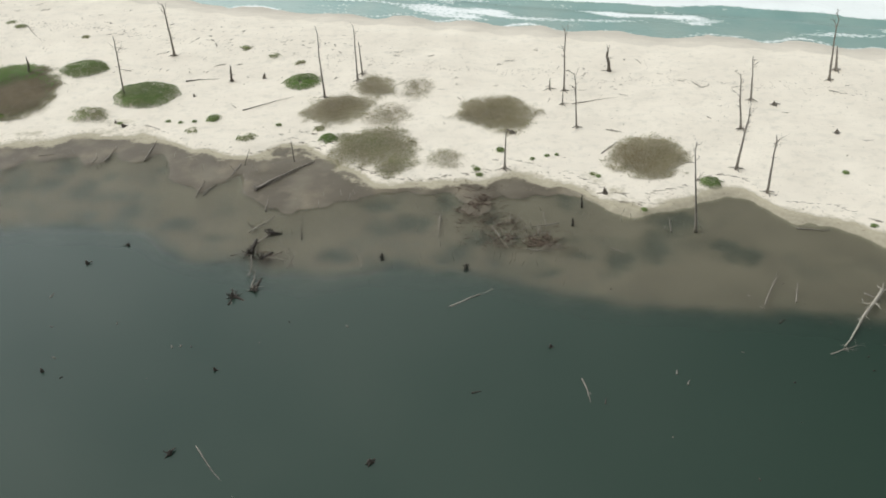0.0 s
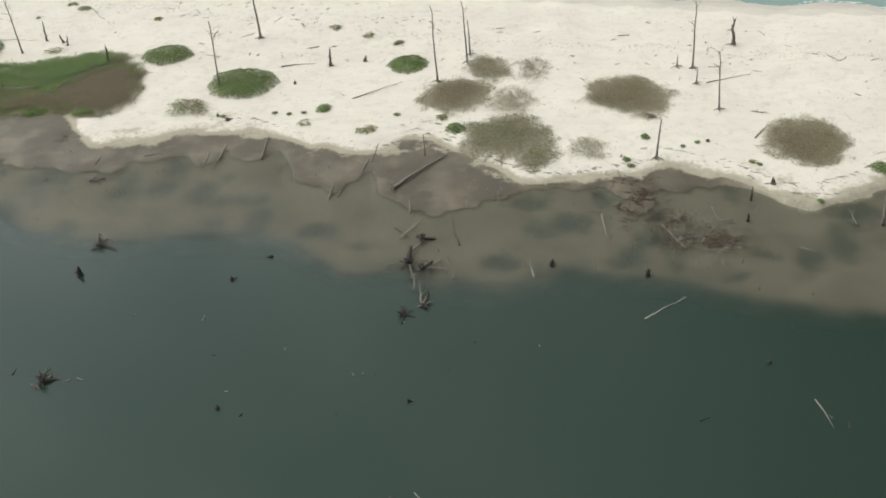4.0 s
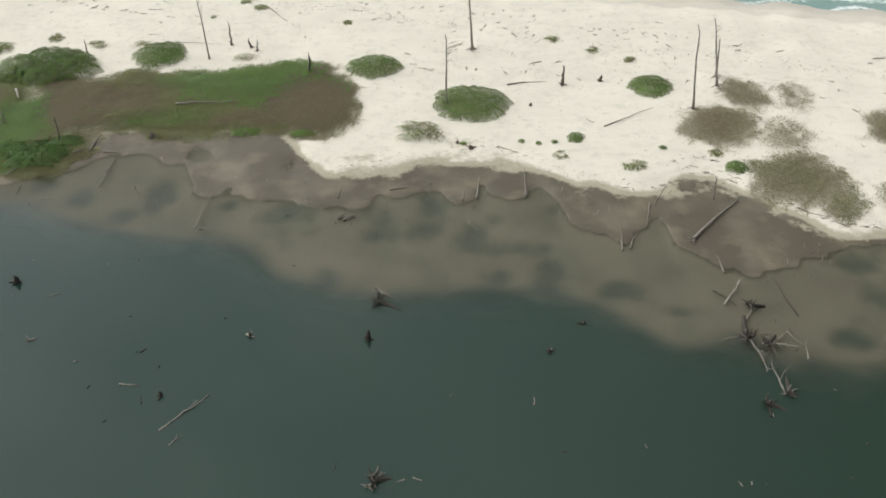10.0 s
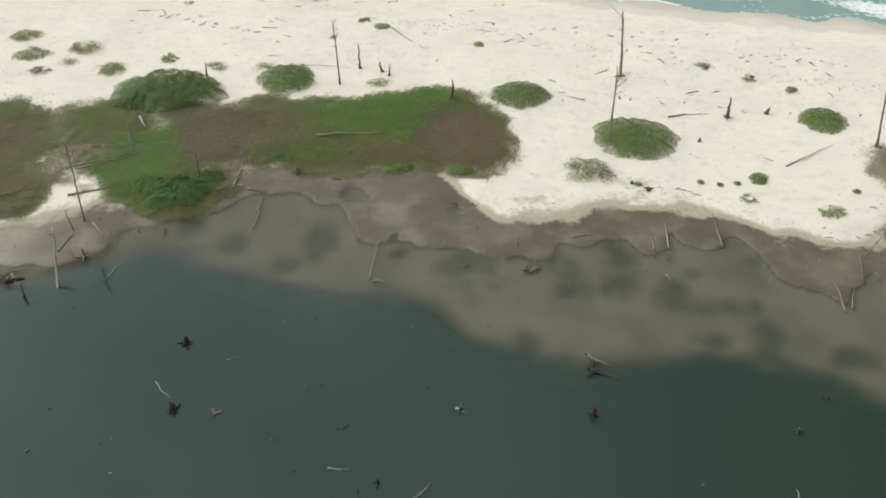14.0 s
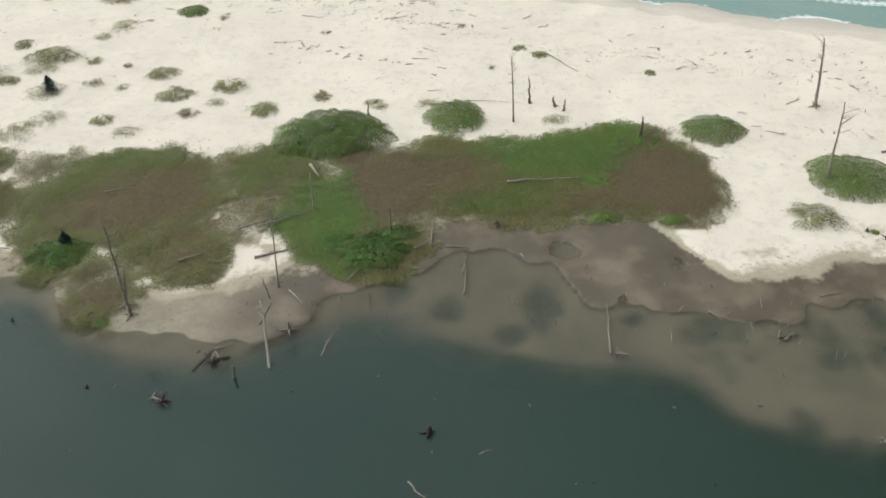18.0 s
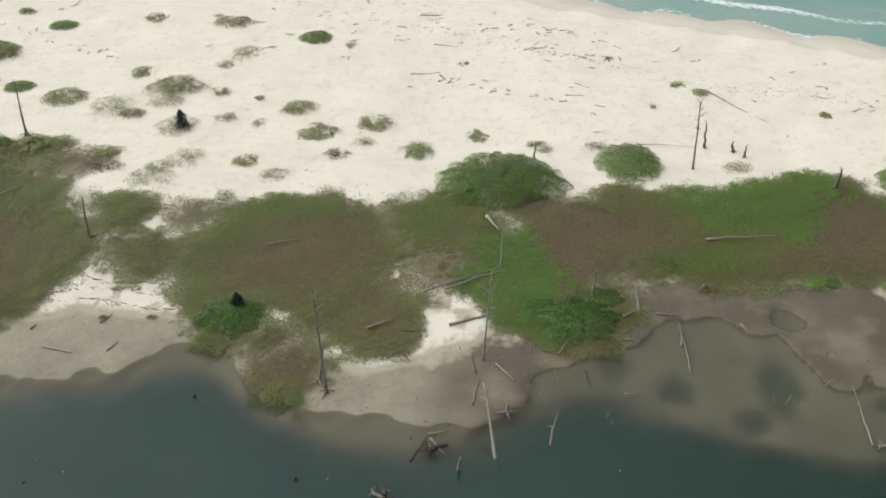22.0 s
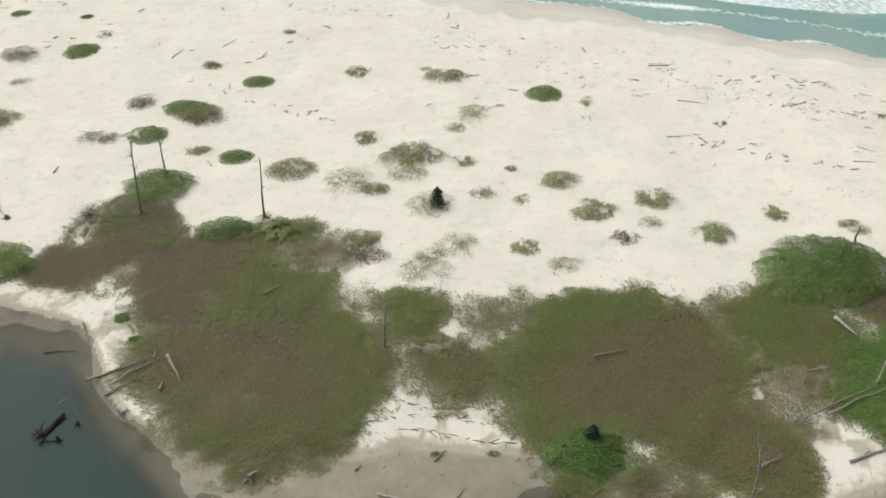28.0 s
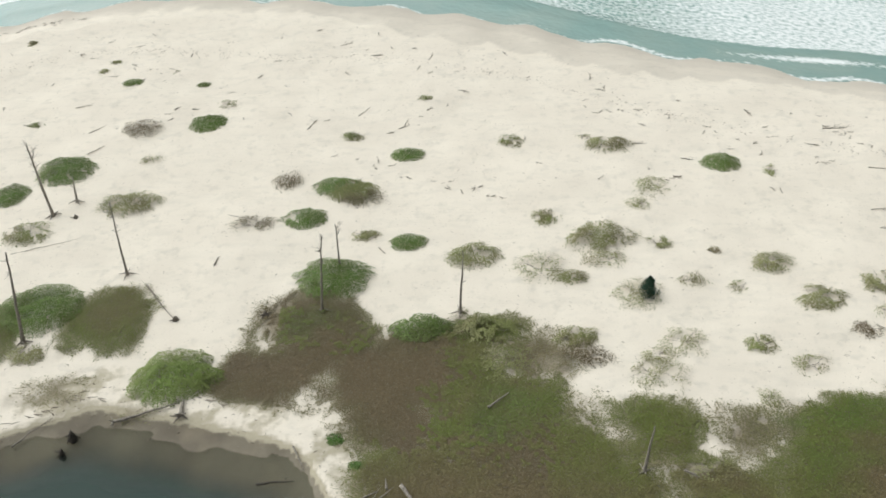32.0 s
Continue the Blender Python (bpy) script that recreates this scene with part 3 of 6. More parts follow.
def leaf_material(name, dark, mid, pale, share=0.5):
    """Leaves that differ one from another and from patch to patch."""
    m, n, l, bsdf = material(name, 0.6)
    one = n.new("ShaderNodeNewGeometry").outputs["Random Per Island"]
    col = mixed(n, l, one, dark, mid)
    col = mixed(n, l, maths(n, l, "MULTIPLY", noise_fac(n, l, 0.22, 6, 0.40, 0.62), share), col, pale)
    col = mixed(n, l, maths(n, l, "MULTIPLY", noise_fac(n, l, 0.16, 3, 0.45, 0.6), 0.4), col, dark)
    # withered leaves in the heart of a mat, pale young shoots at its fringe
    col = mixed(n, l, maths(n, l, "MULTIPLY", attribute(n, "withered"), 0.85), col, mixed(n, l, one, (0.160, 0.120, 0.064), (0.182, 0.138, 0.073)))
    col = mixed(n, l, maths(n, l, "MULTIPLY", attribute(n, "shoot"), 0.6), col, mixed(n, l, one, (0.190, 0.195, 0.085), (0.290, 0.275, 0.150)))
    # lush growth
    col = mixed(n, l, maths(n, l, "MULTIPLY", attribute(n, "lush"), 0.85), col, mixed(n, l, one, (0.080, 0.158, 0.029), (0.110, 0.200, 0.042)))
    l.new(col, bsdf.inputs["Base Color"])
    return m


def wood_material(name, dark, pale, stretch=6.0):
    m, n, l, bsdf = material(name, 0.85)
    tc = n.new("ShaderNodeTexCoord").outputs["Object"]
    mp = n.new("ShaderNodeMapping")
    mp.inputs["Scale"].default_value = (stretch, stretch, 1.0)
    l.new(tc, mp.inputs["Vector"])
    streak = noise_fac(n, l, 2.5, 6, 0.35, 0.65, mp.outputs["Vector"])
    rnd = n.new("ShaderNodeObjectInfo").outputs["Random"]
    col = mixed(n, l, streak, dark, pale)
    col = mixed(n, l, maths(n, l, "MULTIPLY", rnd, 0.35), col, dark)
    l.new(col, bsdf.inputs["Base Color"])
    relief(n, l, bsdf, streak, 0.5, 0.03)
    return m


GROUND, LAGOON, SEA = ground_material(), lagoon_material(), sea_material()
LEAF = {
    "green": leaf_material("leaf_green", (0.104, 0.188, 0.030), (0.130, 0.222, 0.039), (0.140, 0.175, 0.050)),
    "lawn": leaf_material("leaf_dense", (0.120, 0.200, 0.040), (0.155, 0.242, 0.054), (0.185, 0.228, 0.075)),
    "thicket": leaf_material("leaf_thicket", (0.095, 0.176, 0.031), (0.122, 0.212, 0.040), (0.134, 0.178, 0.050)),
    "bush": leaf_material("leaf_broad", (0.062, 0.135, 0.025), (0.088, 0.180, 0.034), (0.108, 0.185, 0.042)),
    "bright": leaf_material("leaf_bright", (0.112, 0.182, 0.042), (0.152, 0.234, 0.056), (0.190, 0.230, 0.078)),
    "shrub": leaf_material("leaf_shrub", (0.220, 0.245, 0.085), (0.290, 0.310, 0.120), (0.35, 0.315, 0.180)),
    "olive": leaf_material("leaf_olive", (0.134, 0.160, 0.038), (0.152, 0.180, 0.044), (0.168, 0.134, 0.062), 0.5),
    "oliveb": leaf_material("leaf_wilting", (0.165, 0.160, 0.070), (0.225, 0.212, 0.100), (0.28, 0.235, 0.145), 0.7),
    "lime": leaf_material("leaf_lime", (0.185, 0.265, 0.060), (0.230, 0.310, 0.080), (0.265, 0.300, 0.105)),
    "light": leaf_material("leaf_light", (0.170, 0.215, 0.062), (0.235, 0.275, 0.090), (0.31, 0.30, 0.15)),
    "dry": leaf_material("leaf_dry", (0.158, 0.122, 0.071), (0.178, 0.138, 0.081), (0.118, 0.122, 0.042), 0.6),
    "dryb": leaf_material("leaf_straw", (0.212, 0.182, 0.088), (0.258, 0.220, 0.114), (0.32, 0.28, 0.175)),
    "pine": leaf_material("needle_dark", (0.016, 0.045, 0.026), (0.030, 0.070, 0.040), (0.034, 0.075, 0.042)),
}
WOOD = {
    "grey": wood_material("bleached_wood", (0.17, 0.15, 0.125), (0.38, 0.34, 0.29)),
    "dark": wood_material("sodden_wood", (0.040, 0.034, 0.028), (0.10, 0.086, 0.072)),
    "white": wood_material("sun_white_wood", (0.28, 0.255, 0.215), (0.52, 0.475, 0.40)),
    "bark": wood_material("dead_bark", (0.100, 0.084, 0.068), (0.23, 0.200, 0.164)),
    "rust": wood_material("drowned_twigs", (0.090, 0.062, 0.046), (0.205, 0.152, 0.114)),
    "twig": wood_material("dry_twigs", (0.17, 0.145, 0.115), (0.30, 0.255, 0.21)),
}


# ---- mesh helpers ----
def mesh_of(name, verts, faces, mat, smooth=False):
    """A mesh from an (n, 3) array and an (m, 3 or 4) array."""
    me = bpy.data.meshes.new(name)
    verts, faces = np.asarray(verts, np.float32), np.asarray(faces, np.int32)
    k = faces.shape[1]
    me.vertices.add(len(verts))
    me.vertices.foreach_set("co", verts.ravel())
    me.loops.add(faces.size)
    me.loops.foreach_set("vertex_index", faces.ravel())
    me.polygons.add(len(faces))
    me.polygons.foreach_set("loop_start", np.arange(0, faces.size, k, dtype=np.int32))
    me.polygons.foreach_set("loop_total", np.full(len(faces), k, np.int32))
    if smooth:
        me.polygons.foreach_set("use_smooth", np.ones(len(faces), bool))
    me.update(calc_edges=True)
    me.materials.append(mat)
    return me


def part(name, shape, mat, parent, label="", smooth=False):
    ob = new(name, mesh_of(name, shape[0], shape[1], mat, smooth))
    ob.parent = parent
    return tagged(ob, label) if label else ob


def thing(name, x, y, z, turn=0.0):
    ob = new(name)
    ob.empty_display_size = 0.2
    ob.matrix_basis = pose(x, y, z, 0, 0, turn)
    return ob


def tube(path, radii, sides=7, rough=0.0, rng=None):
    """A closed tapered tube along a path."""
    path, radii = np.asarray(path, float), np.asarray(radii, float)
    n = len(path)
    d = np.gradient(path, axis=0)
    d /= np.linalg.norm(d, axis=1)[:, None] + 1e-9
    ref = np.array([0.31, 0.95, 0.1]) if abs(d[0][2]) > 0.6 else np.array([0.05, 0.1, 1.0])
    u = np.cross(d, ref)
    u /= np.linalg.norm(u, axis=1)[:, None] + 1e-9
    v = np.cross(d, u)
    a = np.arange(sides) * 2 * math.pi / sides
    r = radii[:, None] * np.ones((n, sides))
    if rough and rng is not None:
        r = r * (1 + rough * rng.uniform(-1, 1, (n, sides)))
    ring = path[:, None, :] + r[:, :, None] * (np.cos(a)[None, :, None] * u[:, None, :] + np.sin(a)[None, :, None] * v[:, None, :])
    verts = np.concatenate([ring.reshape(-1, 3), path[:1], path[-1:]])
    faces = []
    for i in range(n - 1):
        for j in range(sides):
            k = (j + 1) % sides
            faces.append((i * sides + j, i * sides + k, (i + 1) * sides + k, (i + 1) * sides + j))
    b, t = n * sides, n * sides + 1
    for j in range(sides):
        k = (j + 1) % sides
        faces.append((b, k, j, j))
        faces.append((t, (n - 1) * sides + j, (n - 1) * sides + k, (n - 1) * sides + k))
    tri = [f[:3] for f in faces[-2 * sides:]]
    quads = faces[:-2 * sides]
    out = []
    for q in quads:
        out += [(q[0], q[1], q[2]), (q[0], q[2], q[3])]
    return verts, np.array(out + tri)


def joined(shapes):
    verts, faces, base = [], [], 0
    for v, f in shapes:
        verts.append(v)
        faces.append(np.asarray(f) + base)
        base += len(v)
    return np.concatenate(verts), np.concatenate(faces)


def leaf_cloud(points, size, rng, upright=0.7, slim=0.55, face=None, aim=None):
    """One small pointed leaf at each point."""
    n = len(points)
    nrm = np.stack([rng.normal(0, upright, n), rng.normal(0, upright, n), np.ones(n)], 1)
    if face is not None:
        nrm[:, :2] += face
    nrm /= np.linalg.norm(nrm, axis=1)[:, None]
    a = rng.uniform(0, 2 * math.pi, n) if aim is None else aim
    u = np.stack([np.cos(a), np.sin(a), np.zeros(n)], 1)
    u -= nrm * (u * nrm).sum(1)[:, None]
    u /= np.linalg.norm(u, axis=1)[:, None]
    v = np.cross(nrm, u)
    s = size * rng.uniform(0.6, 1.35, n)
    s1, s2 = s[:, None], (s * slim)[:, None]
    verts = np.stack([points - u * s1, points - v * s2 - nrm * s2 * 0.25, points + u * s1, points + v * s2 - nrm * s2 * 0.25], 1).reshape(-1, 3)
    return verts, np.arange(4 * n).reshape(n, 4)


def bent(rng, start, way, length, steps=5, bend=0.18):
    """Points along a crooked branch."""
    p, d = np.array(start, float), np.array(way, float)
    d /= np.linalg.norm(d)
    pts = [p.copy()]
    for _ in range(steps):
        d = d + rng.normal(0, bend, 3)
        d /= np.linalg.norm(d)
        p = p + d * length / steps
        pts.append(p.copy())
    return np.array(pts)


# ---- the large structure ----
def spaced(lo, hi, fine, step, far):
    mid = np.arange(lo, hi + step / 2, step)
    grow = [step * 1.5]
    while sum(grow) < far:
        grow.append(grow[-1] * 1.35)
    g = np.cumsum(grow)
    return np.concatenate([(lo - g)[::-1], mid, hi + g])


def sheet(xs, ys):
    gx, gy = np.meshgrid(xs, ys)
    nx, ny = len(xs), len(ys)
    i = np.arange(nx * ny).reshape(ny, nx)
    faces = np.stack([i[:-1, :-1], i[:-1, 1:], i[1:, 1:], i[1:, :-1]], -1).reshape(-1, 4)
    return gx.ravel(), gy.ravel(), faces


def give(me, name, values):
    me.attributes.new(name, "FLOAT", "POINT").data.foreach_set("value", np.asarray(values, np.float32))


def build_ground():
    x, y, faces = sheet(spaced(-186, 66, 0, 0.34, 2600), np.sort(np.concatenate([[v for v in spaced(46, 172, 0, 0.42, 2600) if v < 60 or v > 93], np.arange(60.2, 92.9, 0.26)])))
    z = ground_z(x, y)
    me = mesh_of("ground", np.stack([x, y, z], 1), faces, GROUND, True)
    h, w, s, b = shelf_line(x), water_line(x), sand_line(x), sea_line(x)
    n1 = fbm(x, y, 3.0, 61)
    wet = np.maximum(1 - ease(0.10, 0.36, z + 0.07 * n1), 1 - ease(s - 1.4, s + 2.0, y + 0.6 * n1 + 0.4)) * (1 - ease(s + 3, s + 6, y))
    # trodden, dirtier sand by the inner bay and in the gaps of the scrub
    for dx, dy, rx, ry in ((-147, 108.2, 6.5, 2.6), (-138, 105.6, 5.5, 1.8), (-131, 101.5, 3.2, 3.2), (-107, 92, 5, 1.8), (-84, 90.5, 4, 2.4), (-90, 87, 4, 1.6)):
        dd = np.sqrt(((x - dx) / rx) ** 2 + ((y - dy) / ry) ** 2)
        wet = np.maximum(wet, 0.34 * (1 - ease(0.5, 1.2, dd + 0.4 * n1)) * ease(-0.25, 0.35, fbm(x, y, 1.3, 69, 4)))
    give(me, "wet", wet)
    give(me, "silt", np.maximum(1 - ease(-1.6, 1.6, y - h + 0.2 + 1.8 * fbm(x, y, 9, 63) + 1.2 * fbm(x, y, 2.6, 64)), np.maximum(0.6 * pits(x, y), 0.22 * ease(0.1, 0.5, fbm(x, y, 3.6, 65)) * (1 - ease(w - 5, w - 1.5, y)))) * (y < w))
    give(me, "shoal", ease(0.004, 0.055, -z) * (y < s) * (0.3 + 0.7 * ease(-128, -116, x)) * (1 - 0.12 * ease(-92, -84, x) * (1 - ease(-68, -56, x + 4 * n1))))
    give(me, "mud", np.clip(0.5 + 0.5 * ease(-90, -78, x) + 0.35 * (1 - ease(-133, -120, x)) + 0.25 * n1, 0, 1) * (1 - 0.85 * ease(9, 15, x)))
    # damp swash zone with a scalloped upper edge, wide where the spit bends
    wide = 3.4 + 4.6 * ease(-138, -122, x) * (1 - ease(-108, -84, x))
    cusp = (0.4 + 0.22 * wide) * (abs(np.sin(x * 0.593 + 0.7 * np.sin(x * 0.13))) - 0.5) + 0.5 * fbm(x, y, 5, 67)
    inner = b - 0.35 * wide - 1.2
    give(me, "swash", ease(b - wide - 1.3, b - wide - 0.9, y + cusp) * (0.44 + 0.14 * n1 + 0.2 * ease(inner - 0.3, inner + 0.3, y - 0.5 * cusp) + 0.18 * ease(b - 1.6, b - 0.4, y)))
    cover, ruler = mats_cover(x, y)
    strong = np.where(np.isin(ruler, [k for k, m in enumerate(MATS) if m[4].endswith("b")]), 0.6, 1.0)
    for mat in MATS:
        if mat[4] == "sparse":
            cover = np.maximum(cover, 0.55 * mat_reach(x, y, mat) - 0.45 + 0.8 * fbm(x, y, 1.4, 57))
    give(me, "litter", strong * ease(-0.6, 1.2, cover))
    ob = new("ground", me)
    tagged(ob, "pale sand spit with wet mud along the lagoon", "ground", kind="structure")


def build_lagoon():
    xs = np.concatenate([np.arange(-420, -190, 10.0), np.arange(-190, 80, 0.9), np.arange(80, 421, 10.0)])
    share = np.concatenate([[0.0, 0.5], np.linspace(0.88, 1, 80)])
    top = sand_line(xs) + 2.2
    x, f = np.meshgrid(xs, share)
    y = -410 + f * (top[None, :] + 410)
    ny, nx = x.shape
    i = np.arange(nx * ny).reshape(ny, nx)
    faces = np.stack([i[:-1, :-1], i[:-1, 1:], i[1:, 1:], i[1:, :-1]], -1).reshape(-1, 4)
    x, y = x.ravel(), y.ravel()
    me = mesh_of("lagoon_water", np.stack([x, y, 0 * x], 1), faces, LAGOON, True)
    give(me, "depth", np.maximum(0, -ground_z(x, y)))
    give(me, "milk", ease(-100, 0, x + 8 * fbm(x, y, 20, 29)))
    ob = new("lagoon_water", me)
    ob.visible_shadow = False
    tagged(ob, "still dark green-grey lagoon water over a silty bed", "water", kind="structure")


def build_sea():
    xs = spaced(-200, 70, 0, 0.7, 2600)
    ds = np.concatenate([np.arange(-4, 75, 0.5), 75 + np.cumsum(1.0 * 1.22 ** np.arange(36))])
    gx, d = np.meshgrid(xs, ds)
    nx, ny = len(xs), len(ds)
    x, d = gx.ravel(), d.ravel()
    y = sea_line(x) + d
    roll = d + 2.5 * fbm(x, y, 22, 71) + 1.5 * np.sin(x * 0.05)
    lift = ease(1, 12, d) * (1 - ease(120, 300, d))
    z = SEA_Z + lift * (0.34 * np.sin(roll * 0.42) ** 3 + 0.10 * fbm(x, y, 4, 73))
    patchy = fbm(x, d, 18, 75)
    swash = np.exp(-((d - 0.2 - 1.0 * np.sin(x * 0.62 + 1.3 * np.sin(x * 0.11)) - 0.7 * fbm(x, 0 * x, 5, 77)) / 0.6) ** 2) * (0.66 + 0.32 * vnoise(x, 0 * x, 9, 79) - 0.05 * (1 - ease(-75, -45, x)))
    line = np.exp(-((roll - 5.5 - 1.5 * fbm(x, 0 * x, 14, 83)) / 0.9) ** 2) * np.clip(0.25 + 0.25 * ease(-70, -45, x) + 0.55 * np.exp(-((x + 54) / 11) ** 2) + 1.2 * fbm(x, 0 * x, 20, 85), 0, 0.95)
    front = 9.5 + 4.5 * ease(-60, -35, x) + 1.5 * fbm(x, 0 * x, 25, 87)
    surf = ease(front - 0.4, front + 0.3, roll) * np.clip(1.6 - (0.060 - 0.025 * (1 - ease(-60, -35, x))) * (roll - front) + 0.18 * fbm(x, d, 3.5, 81), 0, 1) * np.clip(0.9 + 0.6 * fbm(x, 0 * x, 40, 89), 0.3, 1)
    wash = ease(0.8, 2.0, d) * (1 - ease(9, 14, d)) * np.clip(0.1 + 1.5 * fbm(0.45 * x + 0.25 * d, d * 1.6, 4.0, 95) + 0.5 * fbm(x, 0 * x, 45, 97), 0, 0.85) * ease(-30, 5, x)
    outer = ease(36, 36.6, roll) * np.clip(1.0 - 0.10 * (roll - 36), 0, 1) * np.clip(0.4 + 0.8 * patchy, 0, 1)
    i = np.arange(nx * ny).reshape(ny, nx)
    faces = np.stack([i[:-1, :-1], i[:-1, 1:], i[1:, 1:], i[1:, :-1]], -1).reshape(-1, 4)
    me = mesh_of("sea_water", np.stack([x, y, z], 1), faces, SEA, True)
    give(me, "off", d)
    give(me, "foam", np.clip(np.maximum.reduce([swash, line, wash, surf, outer]), 0, 1))
    tagged(new("sea_water", me), "teal sea with white foam lines breaking on the beach", "water", kind="structure")


build_ground()
build_lagoon()
build_sea()

# ---- vegetation ----
MAT_LOOK = {  # leaf, leaves per square metre, height, leaf size, label
    "green": ("green", 540, 0.34, 0.052, "bright green creeping vine mat on sand"),
    "olive": ("olive", 530, 0.34, 0.052, "olive green and brown scrub mat on sand"),
    "fresh": ("olive", 530, 0.36, 0.052, "fresh olive green scrub mat on sand"),
    "oliveb": ("oliveb", 280, 0.30, 0.066, "olive brown dying vine mat on sand"),
    "dry": ("dry", 460, 0.12, 0.051, "brown withered creeper mat on sand"),
    "dryb": ("dryb", 420, 0.22, 0.052, "straw brown dead vine mound on pale sand"),
    "sparse": ("oliveb", 170, 0.20, 0.058, "thin straggling creeper over pale sand"),
}


def vine_mat(k, seed):
    mat = MATS[k]
    mx, my, rx, ry, kind = mat
    leaf, per, high, size, label = MAT_LOOK[kind]
    rng = np.random.default_rng(seed)
    wx, wy = rx * 1.25 + 0.8, ry * 1.25 + 0.8
    n = int(per * 4 * wx * wy)
    x, y = mx + wx * rng.uniform(-1, 1, n), my + wy * rng.uniform(-1, 1, n)
    keep = mat_reach(x, y, mat) > -2.5
    x, y = x[keep], y[keep]
    n = len(x)
    gap = fbm(x, y, 0.9, 91)
    if kind == "sparse":
        c = mat_reach(x, y, mat) + 0.5 * fbm(x, y, 2.0, 59)
        keep = (c > 0) & (gap > -0.35) & (rng.uniform(0, 1, n) < 0.75 * ease(-0.2, 1.6, c)) & (mats_cover(x, y)[0] < 0.3)
    else:
        c, ruler = mats_cover(x, y)
        # leaves thin out in a broken fringe
        keep = (ruler == k) & (c + 0.9 * gap > -0.45) & (rng.uniform(0, 1, n) < 0.05 + 0.95 * ease(-0.7, 2.4 if kind.endswith("b") else 1.3, c))
    x, y, c = x[keep], y[keep], c[keep]
    n = len(x)
    lump = 0.55 + 0.45 * fbm(x, y, 1.9, 93)
    z = ground_z(x, y) + 0.02 + high * ease(-0.2, 1.6, c) * lump * (0.5 + 0.5 * rng.uniform(0, 1, n) ** 0.5) + 0.10 * rng.uniform(0, 1, n)
    shoot = (1 - ease(-0.3, 1.2, c + 0.5 * fbm(x, y, 1.3, 47))) * (0.4 if kind == "green" else 1.0)
    withered = {"fresh": -0.6, "olive": 0.5, "green": -0.5, "dry": 0.2}.get(kind, 0.0) + 0.5 * ease(0.8, 3.2, c) + 0.9 * fbm(x, y, 8.0, 49) + 0.5 * fbm(x, y, 2.2, 48)
    g = tone(x, y)
    lush = np.clip(g, 0, 1) * np.clip(0.75 + 0.5 * fbm(x, y, 1.6, 145), 0, 1)
    withered = 0.65 * withered + 0.75 * np.clip(-g, 0, 1) - 1.2 * lush
    # long runners that creep out over the sand
    runner = (c < 0.7) & (rng.uniform(0, 1, n) < 0.08)
    aim = rng.uniform(0, 2 * math.pi, n)
    ex, ey = x[runner], y[runner]
    if kind == "sparse" or ex.size == 0:
        outward = np.arctan2(ey - my, ex - mx)
    else:
        outward = np.arctan2(mats_cover(ex, ey - 0.4)[0] - mats_cover(ex, ey + 0.4)[0], mats_cover(ex - 0.4, ey)[0] - mats_cover(ex + 0.4, ey)[0])
    aim[runner] = outward + rng.normal(0, 0.4, len(ex))
    long = np.where(runner, rng.uniform(4.0, 9.0, n), 1 + 0.5 * shoot)
    z[runner] = ground_z(ex, ey) + 0.06
    shape = leaf_cloud(np.stack([x, y, z], 1), size * long, rng, 0.17, np.where(runner, 0.05, 0.55 - 0.27 * shoot), None, aim)
    me = mesh_of("vine_mat", *shape, LEAF[leaf])
    give(me, "shoot", np.repeat(shoot * (1 - 0.8 * lush), 4))
    give(me, "lush", np.repeat(lush, 4))
    give(me, "withered", np.repeat(np.clip(withered, 0, 1) * (1 - shoot), 4))
    ob = new("vine_mat", me)
    tagged(ob, label, "vegetation", kind="stuff")


for k in range(len(MATS)):
    vine_mat(k, 500 + k)

SHRUB = {  # leaf, leaves per square metre, height by half width, leaf size, twigs, label
    "green": ("lawn", 460, 0.30, 0.060, 6, "dense round green shrub on pale sand"),
    "bright": ("bright", 380, 0.55, 0.065, 5, "small bright green bush on pale sand"),
    "light": ("light", 240, 0.32, 0.07, 8, "yellow-green low shrub on pale sand"),
    "light2": ("lime", 400, 0.42, 0.075, 14, "rounded yellow-green bush at the sand edge"),
    "olive": ("shrub", 270, 0.34, 0.075, 16, "olive green beach shrub with bare lower twigs"),
    "sparse": ("shrub", 150, 0.32, 0.06, 18, "thin half-bare shrub on pale sand"),
    "dry": ("dryb", 200, 0.45, 0.07, 14, "dry brown shrub on pale sand"),
    "dead": ("dry", 230, 0.34, 0.062, 26, "dead grey-brown shrub of bare twigs"),
    "mound": ("thicket", 560, 0.36, 0.064, 6, "large dark green rounded thicket on sand"),
    "bush": ("bush", 360, 0.32, 0.082, 10, "broad-leaved bright green bush in the creeper mat"),
    "bush2": ("bright", 260, 0.45, 0.085, 12, "bright green shrub at the edge of brown creeper"),
    "dark": ("green", 300, 0.55, 0.07, 6, "small dark tussock on pale sand"),
}
shrub_count = 0


